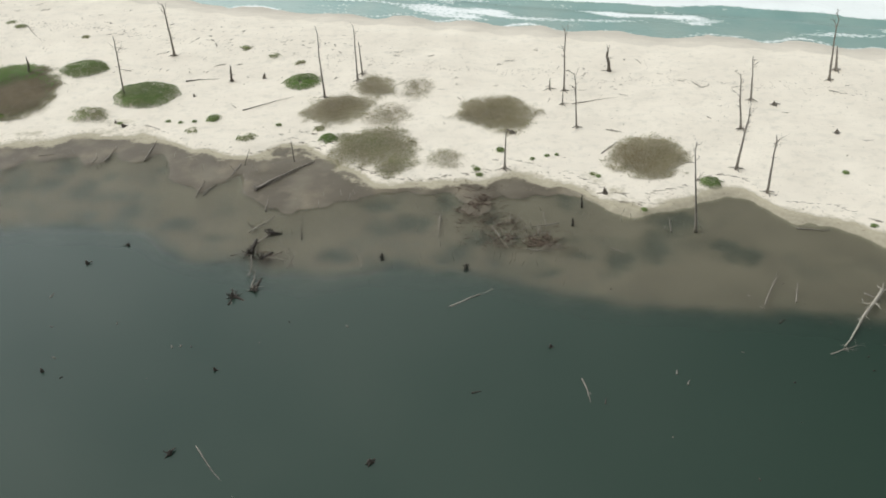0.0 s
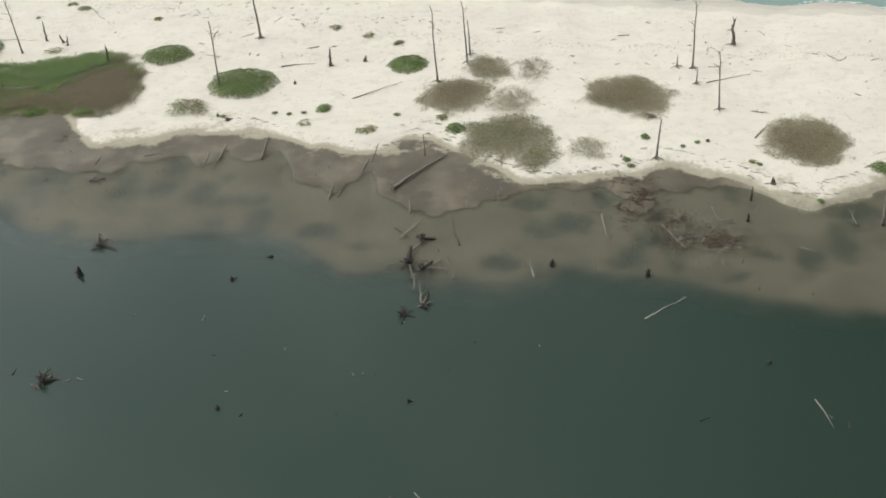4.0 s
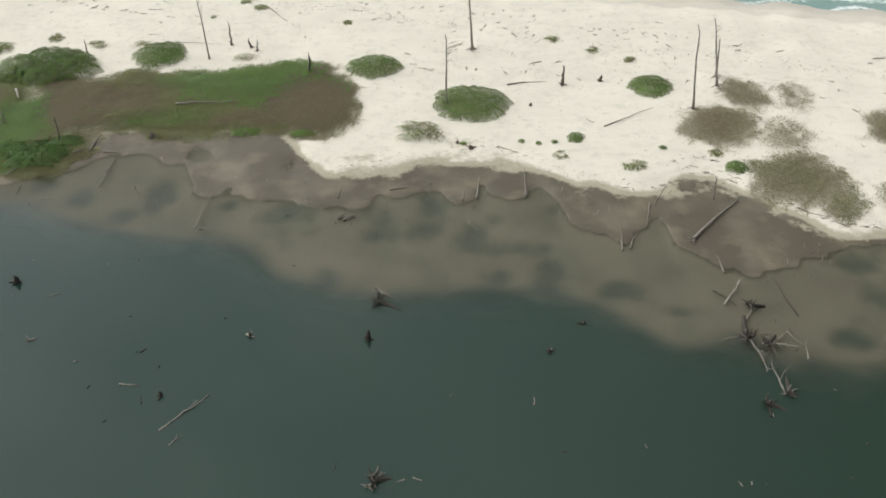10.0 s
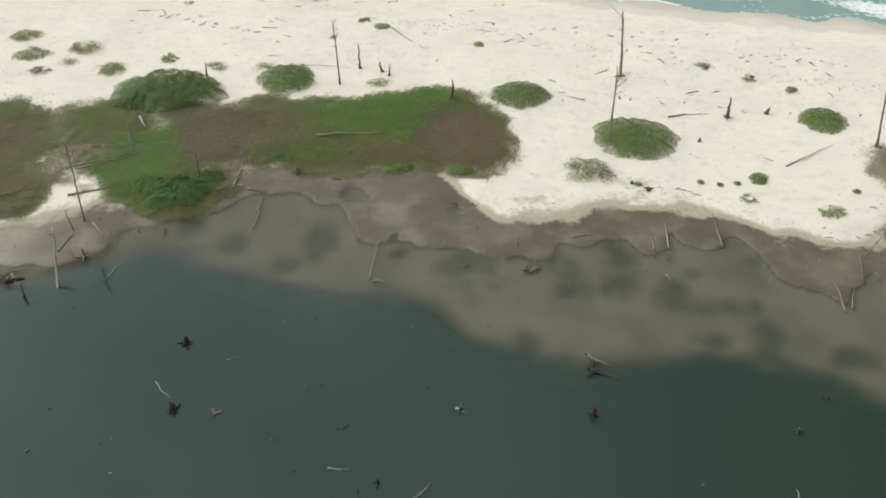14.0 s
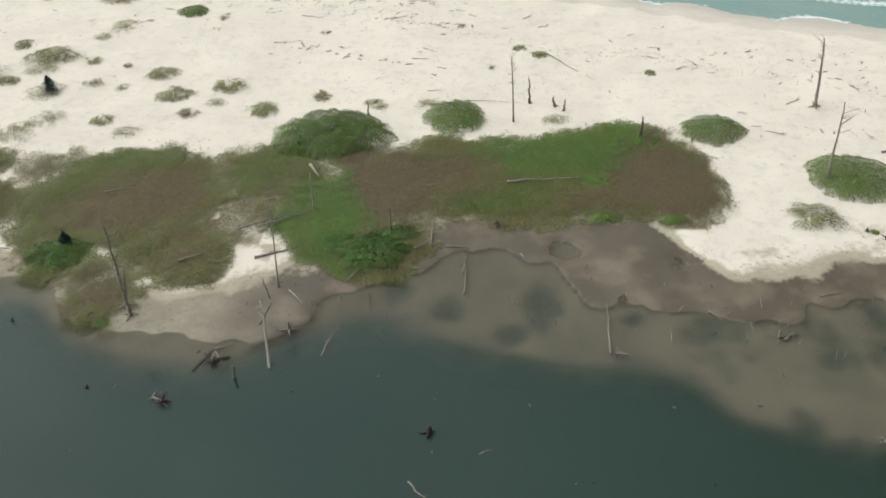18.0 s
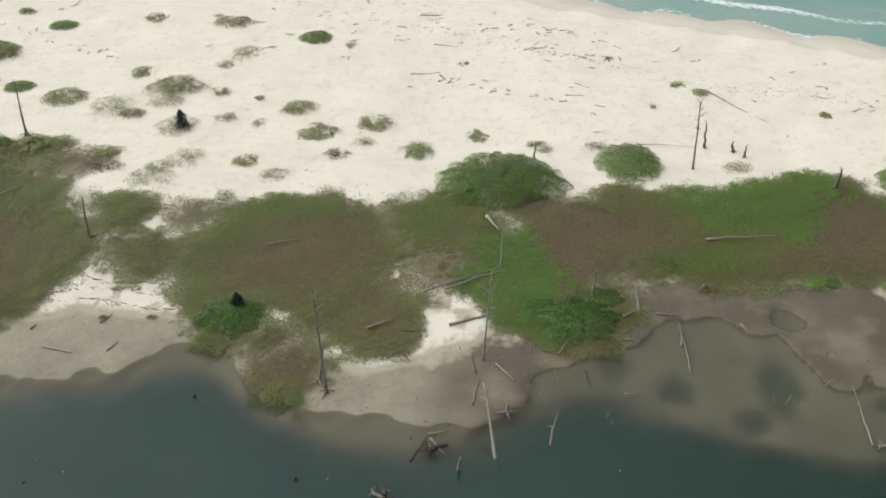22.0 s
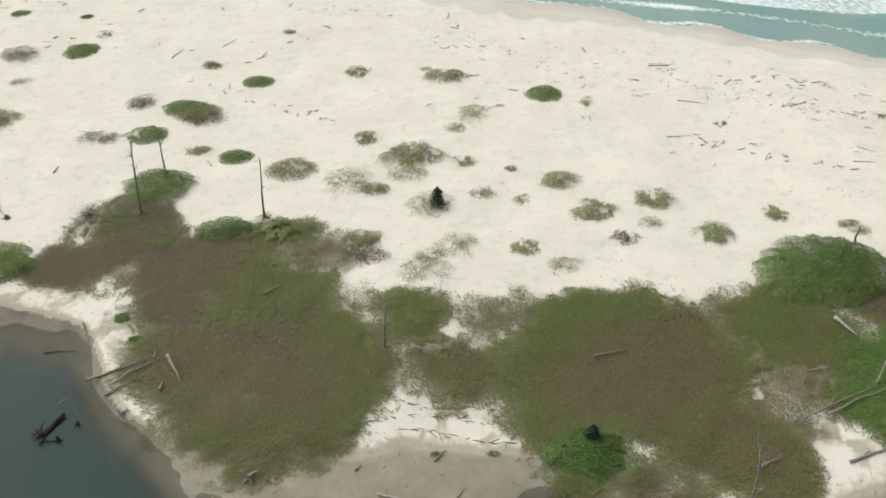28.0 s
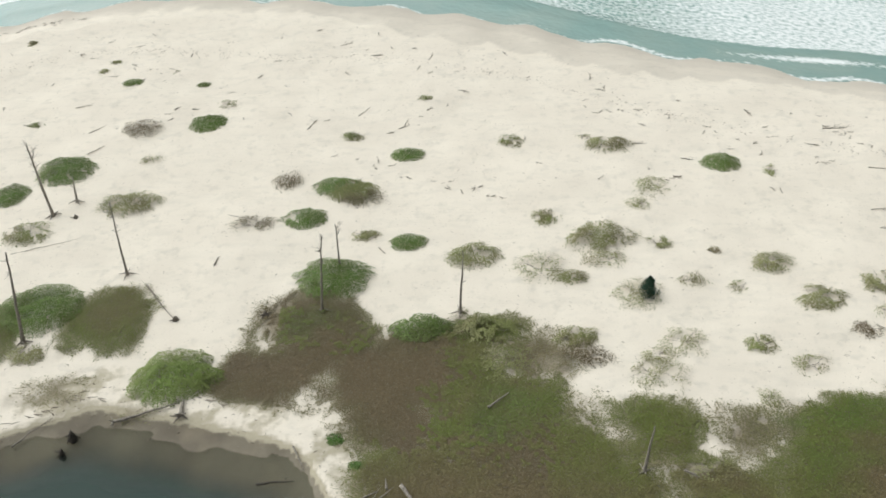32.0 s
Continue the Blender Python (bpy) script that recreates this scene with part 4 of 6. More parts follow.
def shrub(x, y, rx, ry, kind):
    global shrub_count
    shrub_count += 1
    rng = np.random.default_rng(2000 + shrub_count)
    leaf, per, tall, size, twigs, label = SHRUB[kind]
    h = max(0.22, min(2.2, tall * rx))
    per, size = 1.7 * per, 0.78 * size
    loose = 1.0 if kind in ("olive", "sparse", "light", "dry", "dead") else 0.45  # ragged or dense outline
    base = thing("shrub", x, y, gz(x, y))
    n = max(70, int(per * math.pi * rx * ry * 1.15))
    a, q = rng.uniform(0, 2 * math.pi, n), (1.02 + 0.1 * loose) * np.sqrt(rng.uniform(0, 1, n))
    lobe = 1 + (0.10 if kind in ("mound", "green") else 0.22) * vnoise(3 * np.cos(a) + x, 3 * np.sin(a) + y, 1.3, 5) + 0.10 * vnoise(7 * np.cos(a), 7 * np.sin(a) + x, 1.0, 7)
    px, py = rx * q * lobe * np.cos(a), ry * q * lobe * np.sin(a)
    dome = np.sqrt(np.clip(1 - (0.95 * q) ** 2, 0, 1))
    lump = 0.78 + 0.30 * fbm(px + x, py + y, 0.8, 41)
    deep = rng.uniform(0, 1, n) ** 0.45
    pz = np.maximum(0.04, h * dome * lump * (0.35 + 0.65 * deep))
    open_ = fbm(px + x * 3, py + y * 3, 0.75, 43) > (-0.22 if loose == 1.0 else -0.55)
    keep = open_ & (rng.uniform(0, 1, n) > (0.5 + 0.36 * loose) * ease(0.72 - 0.1 * loose, 1.08, q))
    pts = np.stack([px, py, pz], 1)[keep]
    face = np.stack([px / rx, py / ry], 1)[keep] * 0.7
    shoot = (0.3 + 0.45 * loose) * ease(0.6, 1.05, q[keep])
    whisker = (q[keep] > 0.74 + 0.14 * (loose < 1)) & (rng.uniform(0, 1, len(pts)) < 0.16)
    aim = np.where(whisker, a[keep] + rng.normal(0, 0.45, len(pts)), rng.uniform(0, 2 * math.pi, len(pts)))
    long = np.where(whisker, rng.uniform(2.0, 4.5, len(pts)) * min(1.0, 0.4 + 0.35 * rx), 1 + 0.3 * shoot)
    foliage = part("foliage", leaf_cloud(pts, size * long, rng, 0.4, np.where(whisker, 0.09, 0.55 - 0.2 * shoot), face, aim), LEAF[leaf], base)
    give(foliage.data, "shoot", np.repeat(0.6 * shoot, 4))
    # browned, half-dead patches
    brown = (0.6 if loose == 1.0 else 0.2) * ease(0.0, 0.55, fbm(px + 5 * x, py + 5 * y, 1.7, 49) + 0.35 * (q - 0.55) - 0.25 * py / ry)[keep]
    give(foliage.data, "withered", np.repeat(brown * (1 - 0.6 * shoot), 4))
    shapes = []
    for _ in range(twigs):
        b = rng.uniform(0, 2 * math.pi)
        w = (math.cos(b) * rx, math.sin(b) * ry, h * rng.uniform(0.6, 1.5))
        r0 = rng.uniform(0.0, 0.35)
        path = bent(rng, (r0 * w[0], r0 * w[1], 0.0), w, rng.uniform(0.35, 0.8) * math.hypot(rx, h), 4, 0.3)
        path[:, 2] = np.clip(path[:, 2], 0.0, h * 0.82)
        shapes.append(tube(path, np.linspace(0.014, 0.005, 5), 3))
    part("twig_tangle", joined(shapes), WOOD["twig"], base)
    return tagged(base, label, "shrub", "beach shrubs")


# ---- dead wood ----
wood_count = 0


def wood_rng():
    global wood_count
    wood_count += 1
    return np.random.default_rng(7000 + wood_count)


def branches(rng, base, path, radii, count, mat, long, low=0.45, fork=True):
    for _ in range(count):
        f = rng.uniform(low, 0.97)
        i = min(int(f * (len(path) - 1)), len(path) - 2)
        p = path[i] + (path[i + 1] - path[i]) * (f * (len(path) - 1) - i)
        r = radii[i] * 0.42
        along = (path[i + 1] - path[i]) / (np.linalg.norm(path[i + 1] - path[i]) + 1e-9)
        side = rng.normal(0, 1, 3)
        side -= along * side.dot(along)
        side /= np.linalg.norm(side)
        w = side * 0.7 + along * rng.uniform(0.5, 1.5)
        if abs(along[2]) < 0.5:
            w[2] = abs(w[2]) * 0.7
        ln = long * rng.uniform(0.35, 1.0)
        limb = bent(rng, p, w, ln, 4, 0.16)
        bough = part("limb", tube(limb, np.linspace(r, r * 0.3, 5), 5), mat, base, smooth=True)
        if fork:
            for _ in range(4):
                j = rng.integers(1, 4)
                part("twig", tube(bent(rng, limb[j], (limb[j + 1] - limb[j]) + rng.normal(0, 0.12, 3) * ln, ln * rng.uniform(0.3, 0.75), 3, 0.25), np.linspace(r * 0.5, r * 0.15, 4), 4), mat, bough)


def dead_tree(x, y, h, lean, r, limbs, wood="grey", back=None):
    """A bare trunk; most lean a little seawards."""
    rng = wood_rng()
    back = 0.08 * h if back is None else back
    z = gz(x, y)
    base = thing("dead_tree", x, y, min(z, 0.6))
    in_water = z < -0.02
    hh = h - z if in_water else h
    n = 11
    t = np.linspace(0, 1, n)
    path = np.stack([lean * t + 0.05 * hh * 0.3 * np.cumsum(rng.normal(0, 0.35, n)) * t, 0.04 * hh * 0.3 * np.cumsum(rng.normal(0, 0.35, n)) * t + back * t, hh * t - 0.25 * (t == 0)], 1)
    path[-1, 0] = lean
    radii = 0.88 * r * (1 - 0.66 * t) * (1 + 0.5 * (t == 0))
    part("trunk", tube(path, radii, 8, 0.10, rng), WOOD[wood], base, smooth=True)
    branches(rng, base, path, radii, limbs + (2 if limbs > 1 else 0), WOOD[wood], min(1.8, 0.22 * h), 0.55)
    if h > 4.5:
        for k in range(6):
            i = int(rng.integers(4, n - 1))
            b = rng.uniform(0, 2 * math.pi)
            part("stub", tube(bent(rng, path[i], (math.cos(b), math.sin(b), 0.45), rng.uniform(0.15, 0.5), 2, 0.1), np.array([0.035, 0.025, 0.012]), 4), WOOD[wood], base)
    # the flare of the roots
    if not in_water and r > 0.1:
        shapes = []
        for k in range(4):
            b = k * 1.6 + rng.uniform(-0.4, 0.4)
            shapes.append(tube(bent(rng, (0, 0, 0.22), (math.cos(b), math.sin(b), -0.28), 0.75, 3, 0.1), np.linspace(r * 0.6, r * 0.15, 4), 5))
        part("roots", joined(shapes), WOOD[wood], base, smooth=True)
    where = "standing in the lagoon" if in_water else "standing on pale sand"
    what = "tall bare dead tree" if h > 5 else "short dead tree trunk"
    return tagged(base, what + " with few broken limbs, " + where if limbs else what + ", limbless, " + where, "dead tree", "dead trees on the spit")


def stump(x, y, h, lean, r):
    """A broken trunk that still stands on its roots."""
    rng = wood_rng()
    z = gz(x, y)
    wet = z < 0.02
    base = thing("tree_stump", x, y, max(z, -0.4))
    hh = h + (0.4 if wet else 0.0)
    t = np.linspace(0, 1, 8)
    path = np.stack([lean * t + 0.02 * hh * rng.normal(0, 1, 8), 0.1 * h * rng.normal() * t + 0.02 * hh * rng.normal(0, 1, 8), hh * t - 0.2 * (t == 0)], 1)
    slim = 0.62 if h > 0.9 else 0.85
    radii = r * slim * np.array([1.7, 1.1, 0.95, 0.9, 0.82, 0.74, 0.55, 0.25])
    mat = WOOD["dark"] if wet else WOOD["bark"]
    part("trunk", tube(path, radii, 9, 0.2, rng), mat, base, smooth=True)
    # splinters at the break
    for k in range(2):
        part("splinter", tube(bent(rng, path[-2], (rng.normal(0, 0.3), rng.normal(0, 0.3), 1), 0.25 * h + 0.1, 2, 0.1), np.array([r * 0.22, r * 0.15, 0.01]), 4), mat, base)
    for k in range(4):
        b = k * 1.57 + rng.uniform(-0.5, 0.5)
        zz = (0.4 if wet else 0.0) + 0.4 * r
        part("root", tube(bent(rng, (0, 0, zz), (math.cos(b), math.sin(b), rng.uniform(-0.4, 0.0)), r * rng.uniform(1.4, 2.6), 4, 0.2), np.linspace(r * 0.32, r * 0.08, 5), 5), mat, base, smooth=True)
    label = "dark sodden tree stump with splayed roots in shallow lagoon" if wet else "dark broken tree stump standing on pale sand"
    return tagged(base, label, "stump", "stumps")


def uprooted_stump(x, y, h, lean, r):
    """A short trunk on its side with its torn root plate, lying in shallow water."""
    rng = wood_rng()
    turn = rng.uniform(0, 360)
    base = thing("uprooted_stump", x, y, 0.02, turn)
    trunk = bent(rng, (0, 0, 0.05), (1, 0.1, -0.06), r * rng.uniform(2.5, 4.5), 5, 0.08)
    part("trunk", tube(trunk, np.linspace(r * 0.42, r * 0.24, 6), 8, 0.15, rng), WOOD["dark"], base, smooth=True)
    for k in range(22):
        b = rng.uniform(-0.25, math.pi + 0.25)
        way = (rng.uniform(-0.5, 0.25), math.cos(b), math.sin(b) * 0.8)
        limb = bent(rng, (rng.uniform(-0.1, 0.1), 0, 0.04), way, r * rng.uniform(0.7, 2.3), 5, 0.32)
        limb[:, 2] = np.maximum(limb[:, 2], -0.15)
        part("root", tube(limb, np.linspace(r * 0.16, r * 0.03, 6), 5), WOOD["grey" if k % 5 == 0 else "dark"], base, smooth=True)
    return tagged(base, "uprooted dark stump with tangled roots in shallow lagoon", "stump", "uprooted stumps")


def fallen_log(x, y, length, angle, r, limbs, wood=""):
    rng = wood_rng()
    length = max(length, 0.5)
    c, s = math.cos(radians(angle)), math.sin(radians(angle))
    ends = [max(gz(x + k * c * length / 2, y + k * s * length / 2), -0.02) for k in (-1, 0, 1)]
    z = max(ends)
    wet = gz(x, y) < 0.02
    if mats_cover(np.array([x, x + 0.1]), np.array([y, y]))[0][0] > 0.3:
        z += 0.32  # borne up by the creeper
    if wet:
        r = 0.62 * r
    elif not wood:
        r = 0.72 * r
    pick = rng.uniform() if wet else rng.uniform(0.3, 1)
    if y > float(sand_line(x)) + 18:  # thin sticks far up the beach
        r, wood = 0.5 * r, wood or "twig"
    kind = wood or ("white" if r >= 0.25 or pick > 0.88 else "dark" if pick < 0.25 else "grey")
    base = thing("fallen_log", x, y, z + 0.55 * r, angle)
    n = 9
    t = np.linspace(-0.5, 0.5, n)
    path = np.stack([t * length, (0.06 if wet else 0.03) * length * np.cumsum(rng.normal(0, 0.5, n)) * (0.5 - abs(t)), 0.012 * length * rng.normal(0, 0.5, n)], 1)
    path[:, 2] += (ends[2] - ends[0]) * t * 0.8
    radii = r * (0.95 - 0.7 * (t + 0.5))
    part("trunk", tube(path, radii, 8, 0.12, rng), WOOD[kind], base, smooth=True)
    branches(rng, base, path, radii, limbs, WOOD[kind], min(1.3, 0.35 * length + 0.15), 0.2, length > 2)
    if limbs > 0 and r > 0.11:
        shapes = []
        for k in range(5):
            b = k * 1.26 + rng.uniform(-0.4, 0.4)
            shapes.append(tube(bent(rng, path[0], (-0.35, math.cos(b), max(-0.3, math.sin(b))), r * 3.4, 3, 0.18), np.linspace(r * 0.5, r * 0.12, 4), 5))
        part("root_plate", joined(shapes), WOOD[kind], base, smooth=True)
    label = ("weathered grey" if kind == "grey" else "sun-bleached pale" if kind == "white" else "thin grey-brown" if kind == "twig" else "dark sodden") + (" log half sunk in shallow lagoon water" if wet else " driftwood log lying on sand")
    return tagged(base, label, "log", "fallen logs")


# ---- dead trees, standing ----
dead_tree(-35.0, 108.0, 6.5, -0.5, 0.18, 3, "grey", 0.7)
dead_tree(-14.5, 94.7, 8.0, -0.5, 0.13, 1, "grey", 1.3)
dead_tree(-11.1, 99.1, 5.7, -0.4, 0.13, 2, "grey", 3.2)
dead_tree(-10.7, 101.1, 4.0, -0.2, 0.13, 1)
dead_tree(12.8, 95.3, 6.8, -0.1, 0.13, 4, "grey", 1.5)
dead_tree(12.2, 91.5, 1.7, -0.0, 0.11, 0)
dead_tree(13.1, 86.1, 5.6, -0.4, 0.11, 4, "grey", 1.5)
dead_tree(43.3, 96.4, 7.8, -0.7, 0.15, 2)
dead_tree(45.0, 99.0, 3.0, -0.4, 0.20, 0)
dead_tree(33.0, 91.6, 5.0, -0.4, 0.13, 2)
dead_tree(30.1, 84.9, 6.0, -0.9, 0.13, 2)
dead_tree(27.4, 76.6, 6.3, 0.4, 0.15, 4)
dead_tree(29.1, 72.1, 5.8, -0.1, 0.14, 3)
dead_tree(21.3, 66.6, 8.4, -0.9, 0.13, 3)
dead_tree(5.0, 77.7, 3.9, 0.2, 0.13, 2)
dead_tree(11.2, 95.7, 1.4, 0.0, 0.12, 0)
dead_tree(-16.1, 80.4, 2.2, -0.1, 0.08, 2)
dead_tree(-21.1, 80.0, 1.8, 0.7, 0.06, 3)
dead_tree(-62.9, 107.3, 6.3, -0.3, 0.10, 5, "twig")
dead_tree(-80.1, 94.9, 3.6, 0.1, 0.10, 0, "white", -0.1)
dead_tree(-81.9, 85.8, 7.8, 0.4, 0.08, 9, "white", 0.0)
dead_tree(-83.9, 77.0, 1.1, 0.2, 0.20, 0)
dead_tree(-80.6, 81.2, 0.9, 0.0, 0.16, 1)
dead_tree(-82.4, 84.6, 1.7, -0.3, 0.07, 4)
dead_tree(-92.1, 83.2, 8.0, -0.3, 0.12, 4)
dead_tree(-92.6, 84.0, 3.4, 0.5, 0.15, 1)
dead_tree(-73.8, 91.5, 2.6, 0.1, 0.12, 1)
dead_tree(-111.7, 99.1, 3.8, 0.3, 0.13, 0)
dead_tree(-121.8, 114.6, 5.4, 0.3, 0.12, 1)
dead_tree(-130.9, 120.5, 4.1, 0.0, 0.11, 2)
dead_tree(-154.6, 131.9, 2.5, 0.2, 0.13, 2)
dead_tree(-132.0, 115.6, 6.6, 0.7, 0.13, 4)
dead_tree(-156.1, 129.9, 7.0, -0.4, 0.15, 4)
dead_tree(-147.7, 121.2, 6.6, 0.1, 0.11, 4)
dead_tree(-153.5, 113.9, 7.7, 1.0, 0.16, 1)
dead_tree(-38.0, 96.4, 7.1, 0.0, 0.13, 4, "grey", 0.7)
dead_tree(-81.4, 76.8, 3.1, -0.8, 0.15, 2, "white", 4.2)


# ---- stumps ----
stump(-26.3, 100.4, 1.80, 0.08, 0.25)
stump(-52.0, 104.0, 1.84, 0.18, 0.22)
stump(18.7, 100.6, 2.91, -0.36, 0.28)
stump(-22.5, 100.9, 0.65, 0.16, 0.20)
stump(-61.1, 110.6, 2.2, 0.0, 0.16)
stump(-58.1, 108.9, 1.04, 0.10, 0.14)
stump(-76.3, 109.0, 1.46, 0.10, 0.12)
stump(-29.9, 96.3, 0.35, 0.06, 0.15)
stump(35.3, 90.5, 0.34, -0.12, 0.30)
stump(39.7, 83.7, 0.39, -0.09, 0.25)
stump(14.2, 72.8, 0.56, -0.15, 0.22)
stump(6.2, 85.1, 0.33, -0.01, 0.30)
stump(11.8, 71.1, 0.92, -0.06, 0.12)
stump(10.6, 68.1, 0.36, -0.02, 0.12)
stump(-28.9, 66.1, 0.25, 0.05, 0.20)
stump(-6.3, 63.6, 0.29, 0.02, 0.18)
stump(0.9, 61.8, 0.25, 0.00, 0.20)
stump(-17.6, 49.4, 0.28, -0.20, 0.15)
stump(-19.0, 41.3, 0.32, 0.03, 0.25)
stump(-5.7, 40.2, 0.32, -0.09, 0.30)
stump(-30.5, 49.6, 0.33, 0.05, 0.15)
stump(7.0, 51.3, 0.28, -0.05, 0.15)
stump(-44.1, 64.9, 0.82, 0.04, 0.25)
stump(-57.5, 60.1, 0.38, 0.05, 0.20)
stump(-31.6, 63.3, 0.33, -0.09, 0.20)
stump(-52.4, 65.5, 0.39, -0.01, 0.15)
stump(-71.0, 71.9, 0.65, 0.10, 0.30)
stump(-70.7, 65.9, 0.65, 0.04, 0.35)
stump(-131.8, 92.6, 0.43, 0.12, 0.20)
stump(-130.9, 93.8, 0.32, 0.09, 0.18)
stump(-142.8, 115.5, 0.29, 0.00, 0.25)
stump(-154.1, 129.6, 0.29, 0.03, 0.20)
stump(-147.4, 104.7, 0.53, 0.08, 0.25)
stump(-147.8, 103.5, 0.37, 0.11, 0.20)
stump(-65.5, 92.4, 0.46, -0.07, 0.30)
stump(-58.8, 109.8, 0.93, -0.30, 0.20)
stump(-136.2, 115.5, 0.34, -0.00, 0.25)
stump(-35.9, 88.9, 0.29, -0.15, 0.25)
stump(-37.1, 89.9, 0.28, -0.05, 0.15)
stump(-93.4, 76.5, 0.27, 0.06, 0.12)
stump(-100.6, 83.2, 0.27, 0.08, 0.12)
uprooted_stump(-43.5, 68.8, 1.22, -0.05, 0.50)
uprooted_stump(-17.7, 64.2, 1.20, -0.26, 0.55)
uprooted_stump(-16.7, 67.6, 0.72, 0.05, 0.42)
uprooted_stump(-16.5, 59.0, 0.57, 0.08, 0.40)
uprooted_stump(-18.1, 58.3, 0.57, 0.09, 0.40)
uprooted_stump(-16.6, 63.5, 0.55, -0.09, 0.40)
uprooted_stump(-43.2, 52.9, 1.06, 0.11, 0.50)
uprooted_stump(-85.5, 78.4, 1.32, 0.27, 0.45)
uprooted_stump(-88.0, 75.0, 0.86, 0.11, 0.40)
uprooted_stump(-132.9, 92.9, 1.43, 0.22, 0.50)

# ---- fallen logs ----
fallen_log(16.0, 92.5, 5.7, 18, 0.14, 2)
fallen_log(-20.8, 93.6, 6.2, 32, 0.09, 0)
fallen_log(-16.6, 77.7, 7.2, 46, 0.22, 2)
fallen_log(1.3, 57.5, 4.2, 32, 0.13, 1)
fallen_log(31.2, 54.0, 8.6, 231, 0.28, 6, "white")
fallen_log(28.4, 50.4, 2.5, 22, 0.10, 5)
fallen_log(32.9, 56.7, 1.3, -37, 0.12, 4)
fallen_log(15.8, 81.5, 2.7, 50, 0.10, 3)
fallen_log(31.5, 66.4, 2.8, -11, 0.10, 1)
fallen_log(-17.6, 72.2, 2.0, 92, 0.10, 0)
fallen_log(-17.5, 69.1, 3.4, 55, 0.12, 2)
fallen_log(-16.9, 66.9, 2.4, 61, 0.16, 3)
fallen_log(-1.4, 68.1, 3.5, -93, 0.13, 1)
fallen_log(-1.6, 70.3, 1.4, -19, 0.07, 0)
fallen_log(-13.8, 68.5, 4.3, 97, 0.07, 0)
fallen_log(-14.1, 62.9, 1.7, 81, 0.12, 2)
fallen_log(-8.0, 63.0, 2.4, 92, 0.08, 0)
fallen_log(19.2, 67.8, 2.6, 85, 0.09, 0)
fallen_log(25.4, 58.1, 5.1, 62, 0.12, 2)
fallen_log(27.2, 57.4, 2.7, 70, 0.12, 1)
fallen_log(24.9, 53.8, 0.7, 39, 0.12, 1)
fallen_log(9.0, 46.6, 2.4, -83, 0.10, 1)
fallen_log(-18.1, 58.1, 1.9, 80, 0.12, 2)
fallen_log(-16.8, 60.4, 2.8, 93, 0.14, 2)
fallen_log(-15.8, 39.8, 5.6, -53, 0.07, 0)
fallen_log(1.3, 46.6, 0.7, 17, 0.12, 1)
fallen_log(10.2, 45.5, 0.6, 74, 0.10, 0)
fallen_log(15.7, 48.3, 0.4, 78, 0.12, 0)
fallen_log(16.3, 47.2, 0.3, 63, 0.12, 0)
fallen_log(-23.6, 75.5, 2.3, 66, 0.10, 0)
fallen_log(13.9, 63.7, 1.3, -33, 0.10, 0)
fallen_log(7.3, 67.6, 4.3, -163, 0.10, 2)
fallen_log(4.0, 66.1, 3.9, -70, 0.08, 1)
fallen_log(5.1, 68.7, 3.0, -91, 0.05, 4)
fallen_log(6.3, 66.1, 3.0, 12, 0.06, 5)
fallen_log(8.0, 67.9, 4.4, -93, 0.07, 0)
fallen_log(7.4, 64.0, 2.4, 33, 0.05, 4)
fallen_log(7.3, 64.0, 2.4, -12, 0.09, 1)
fallen_log(-6.8, 63.4, 0.9, 73, 0.08, 0)
fallen_log(-46.4, 79.2, 1.1, 35, 0.14, 1)
fallen_log(-45.6, 54.1, 0.7, 82, 0.10, 0)
fallen_log(-41.6, 52.9, 0.3, -162, 0.10, 0)
fallen_log(-40.6, 53.0, 0.6, -21, 0.10, 1)
fallen_log(-33.1, 58.9, 0.7, 86, 0.10, 0)
fallen_log(-31.5, 63.5, 0.4, 66, 0.10, 1)
fallen_log(-21.9, 78.6, 3.2, -105, 0.08, 1)
fallen_log(-58.5, 80.5, 4.8, 84, 0.12, 1)
fallen_log(-68.2, 87.9, 2.2, 80, 0.10, 1)
fallen_log(-54.3, 79.8, 1.6, 79, 0.06, 0)
fallen_log(-47.1, 79.2, 1.2, -110, 0.09, 0)
fallen_log(-55.6, 58.6, 3.9, 48, 0.14, 3)
fallen_log(-55.7, 56.3, 1.0, 51, 0.10, 1)
fallen_log(-59.8, 61.1, 1.3, -7, 0.14, 2)
fallen_log(-17.5, 62.8, 3.6, -84, 0.16, 6)
fallen_log(-15.6, 63.5, 2.6, -12, 0.12, 5)
fallen_log(-16.3, 63.3, 2.0, -87, 0.09, 4)
fallen_log(-18.7, 64.4, 1.6, 19, 0.08, 1)
fallen_log(-18.2, 68.4, 2.3, -55, 0.07, 2)
fallen_log(-14.5, 64.2, 1.5, -63, 0.08, 2)
fallen_log(-16.0, 63.8, 2.3, -140, 0.10, 3)
fallen_log(-58.7, 59.8, 0.8, 109, 0.10, 0)
fallen_log(-57.9, 78.0, 0.8, -19, 0.20, 2)
fallen_log(-43.1, 53.0, 1.3, 54, 0.22, 4)
fallen_log(-29.3, 100.9, 2.9, 2, 0.06, 0)
fallen_log(-24.6, 75.6, 3.0, 85, 0.10, 1)
fallen_log(-35.6, 83.0, 3.1, 83, 0.10, 0)
fallen_log(-59.6, 64.3, 0.2, 48, 0.12, 0)
fallen_log(-42.3, 83.1, 1.7, 10, 0.09, 0)
fallen_log(-61.2, 97.5, 6.1, 4, 0.15, 2)
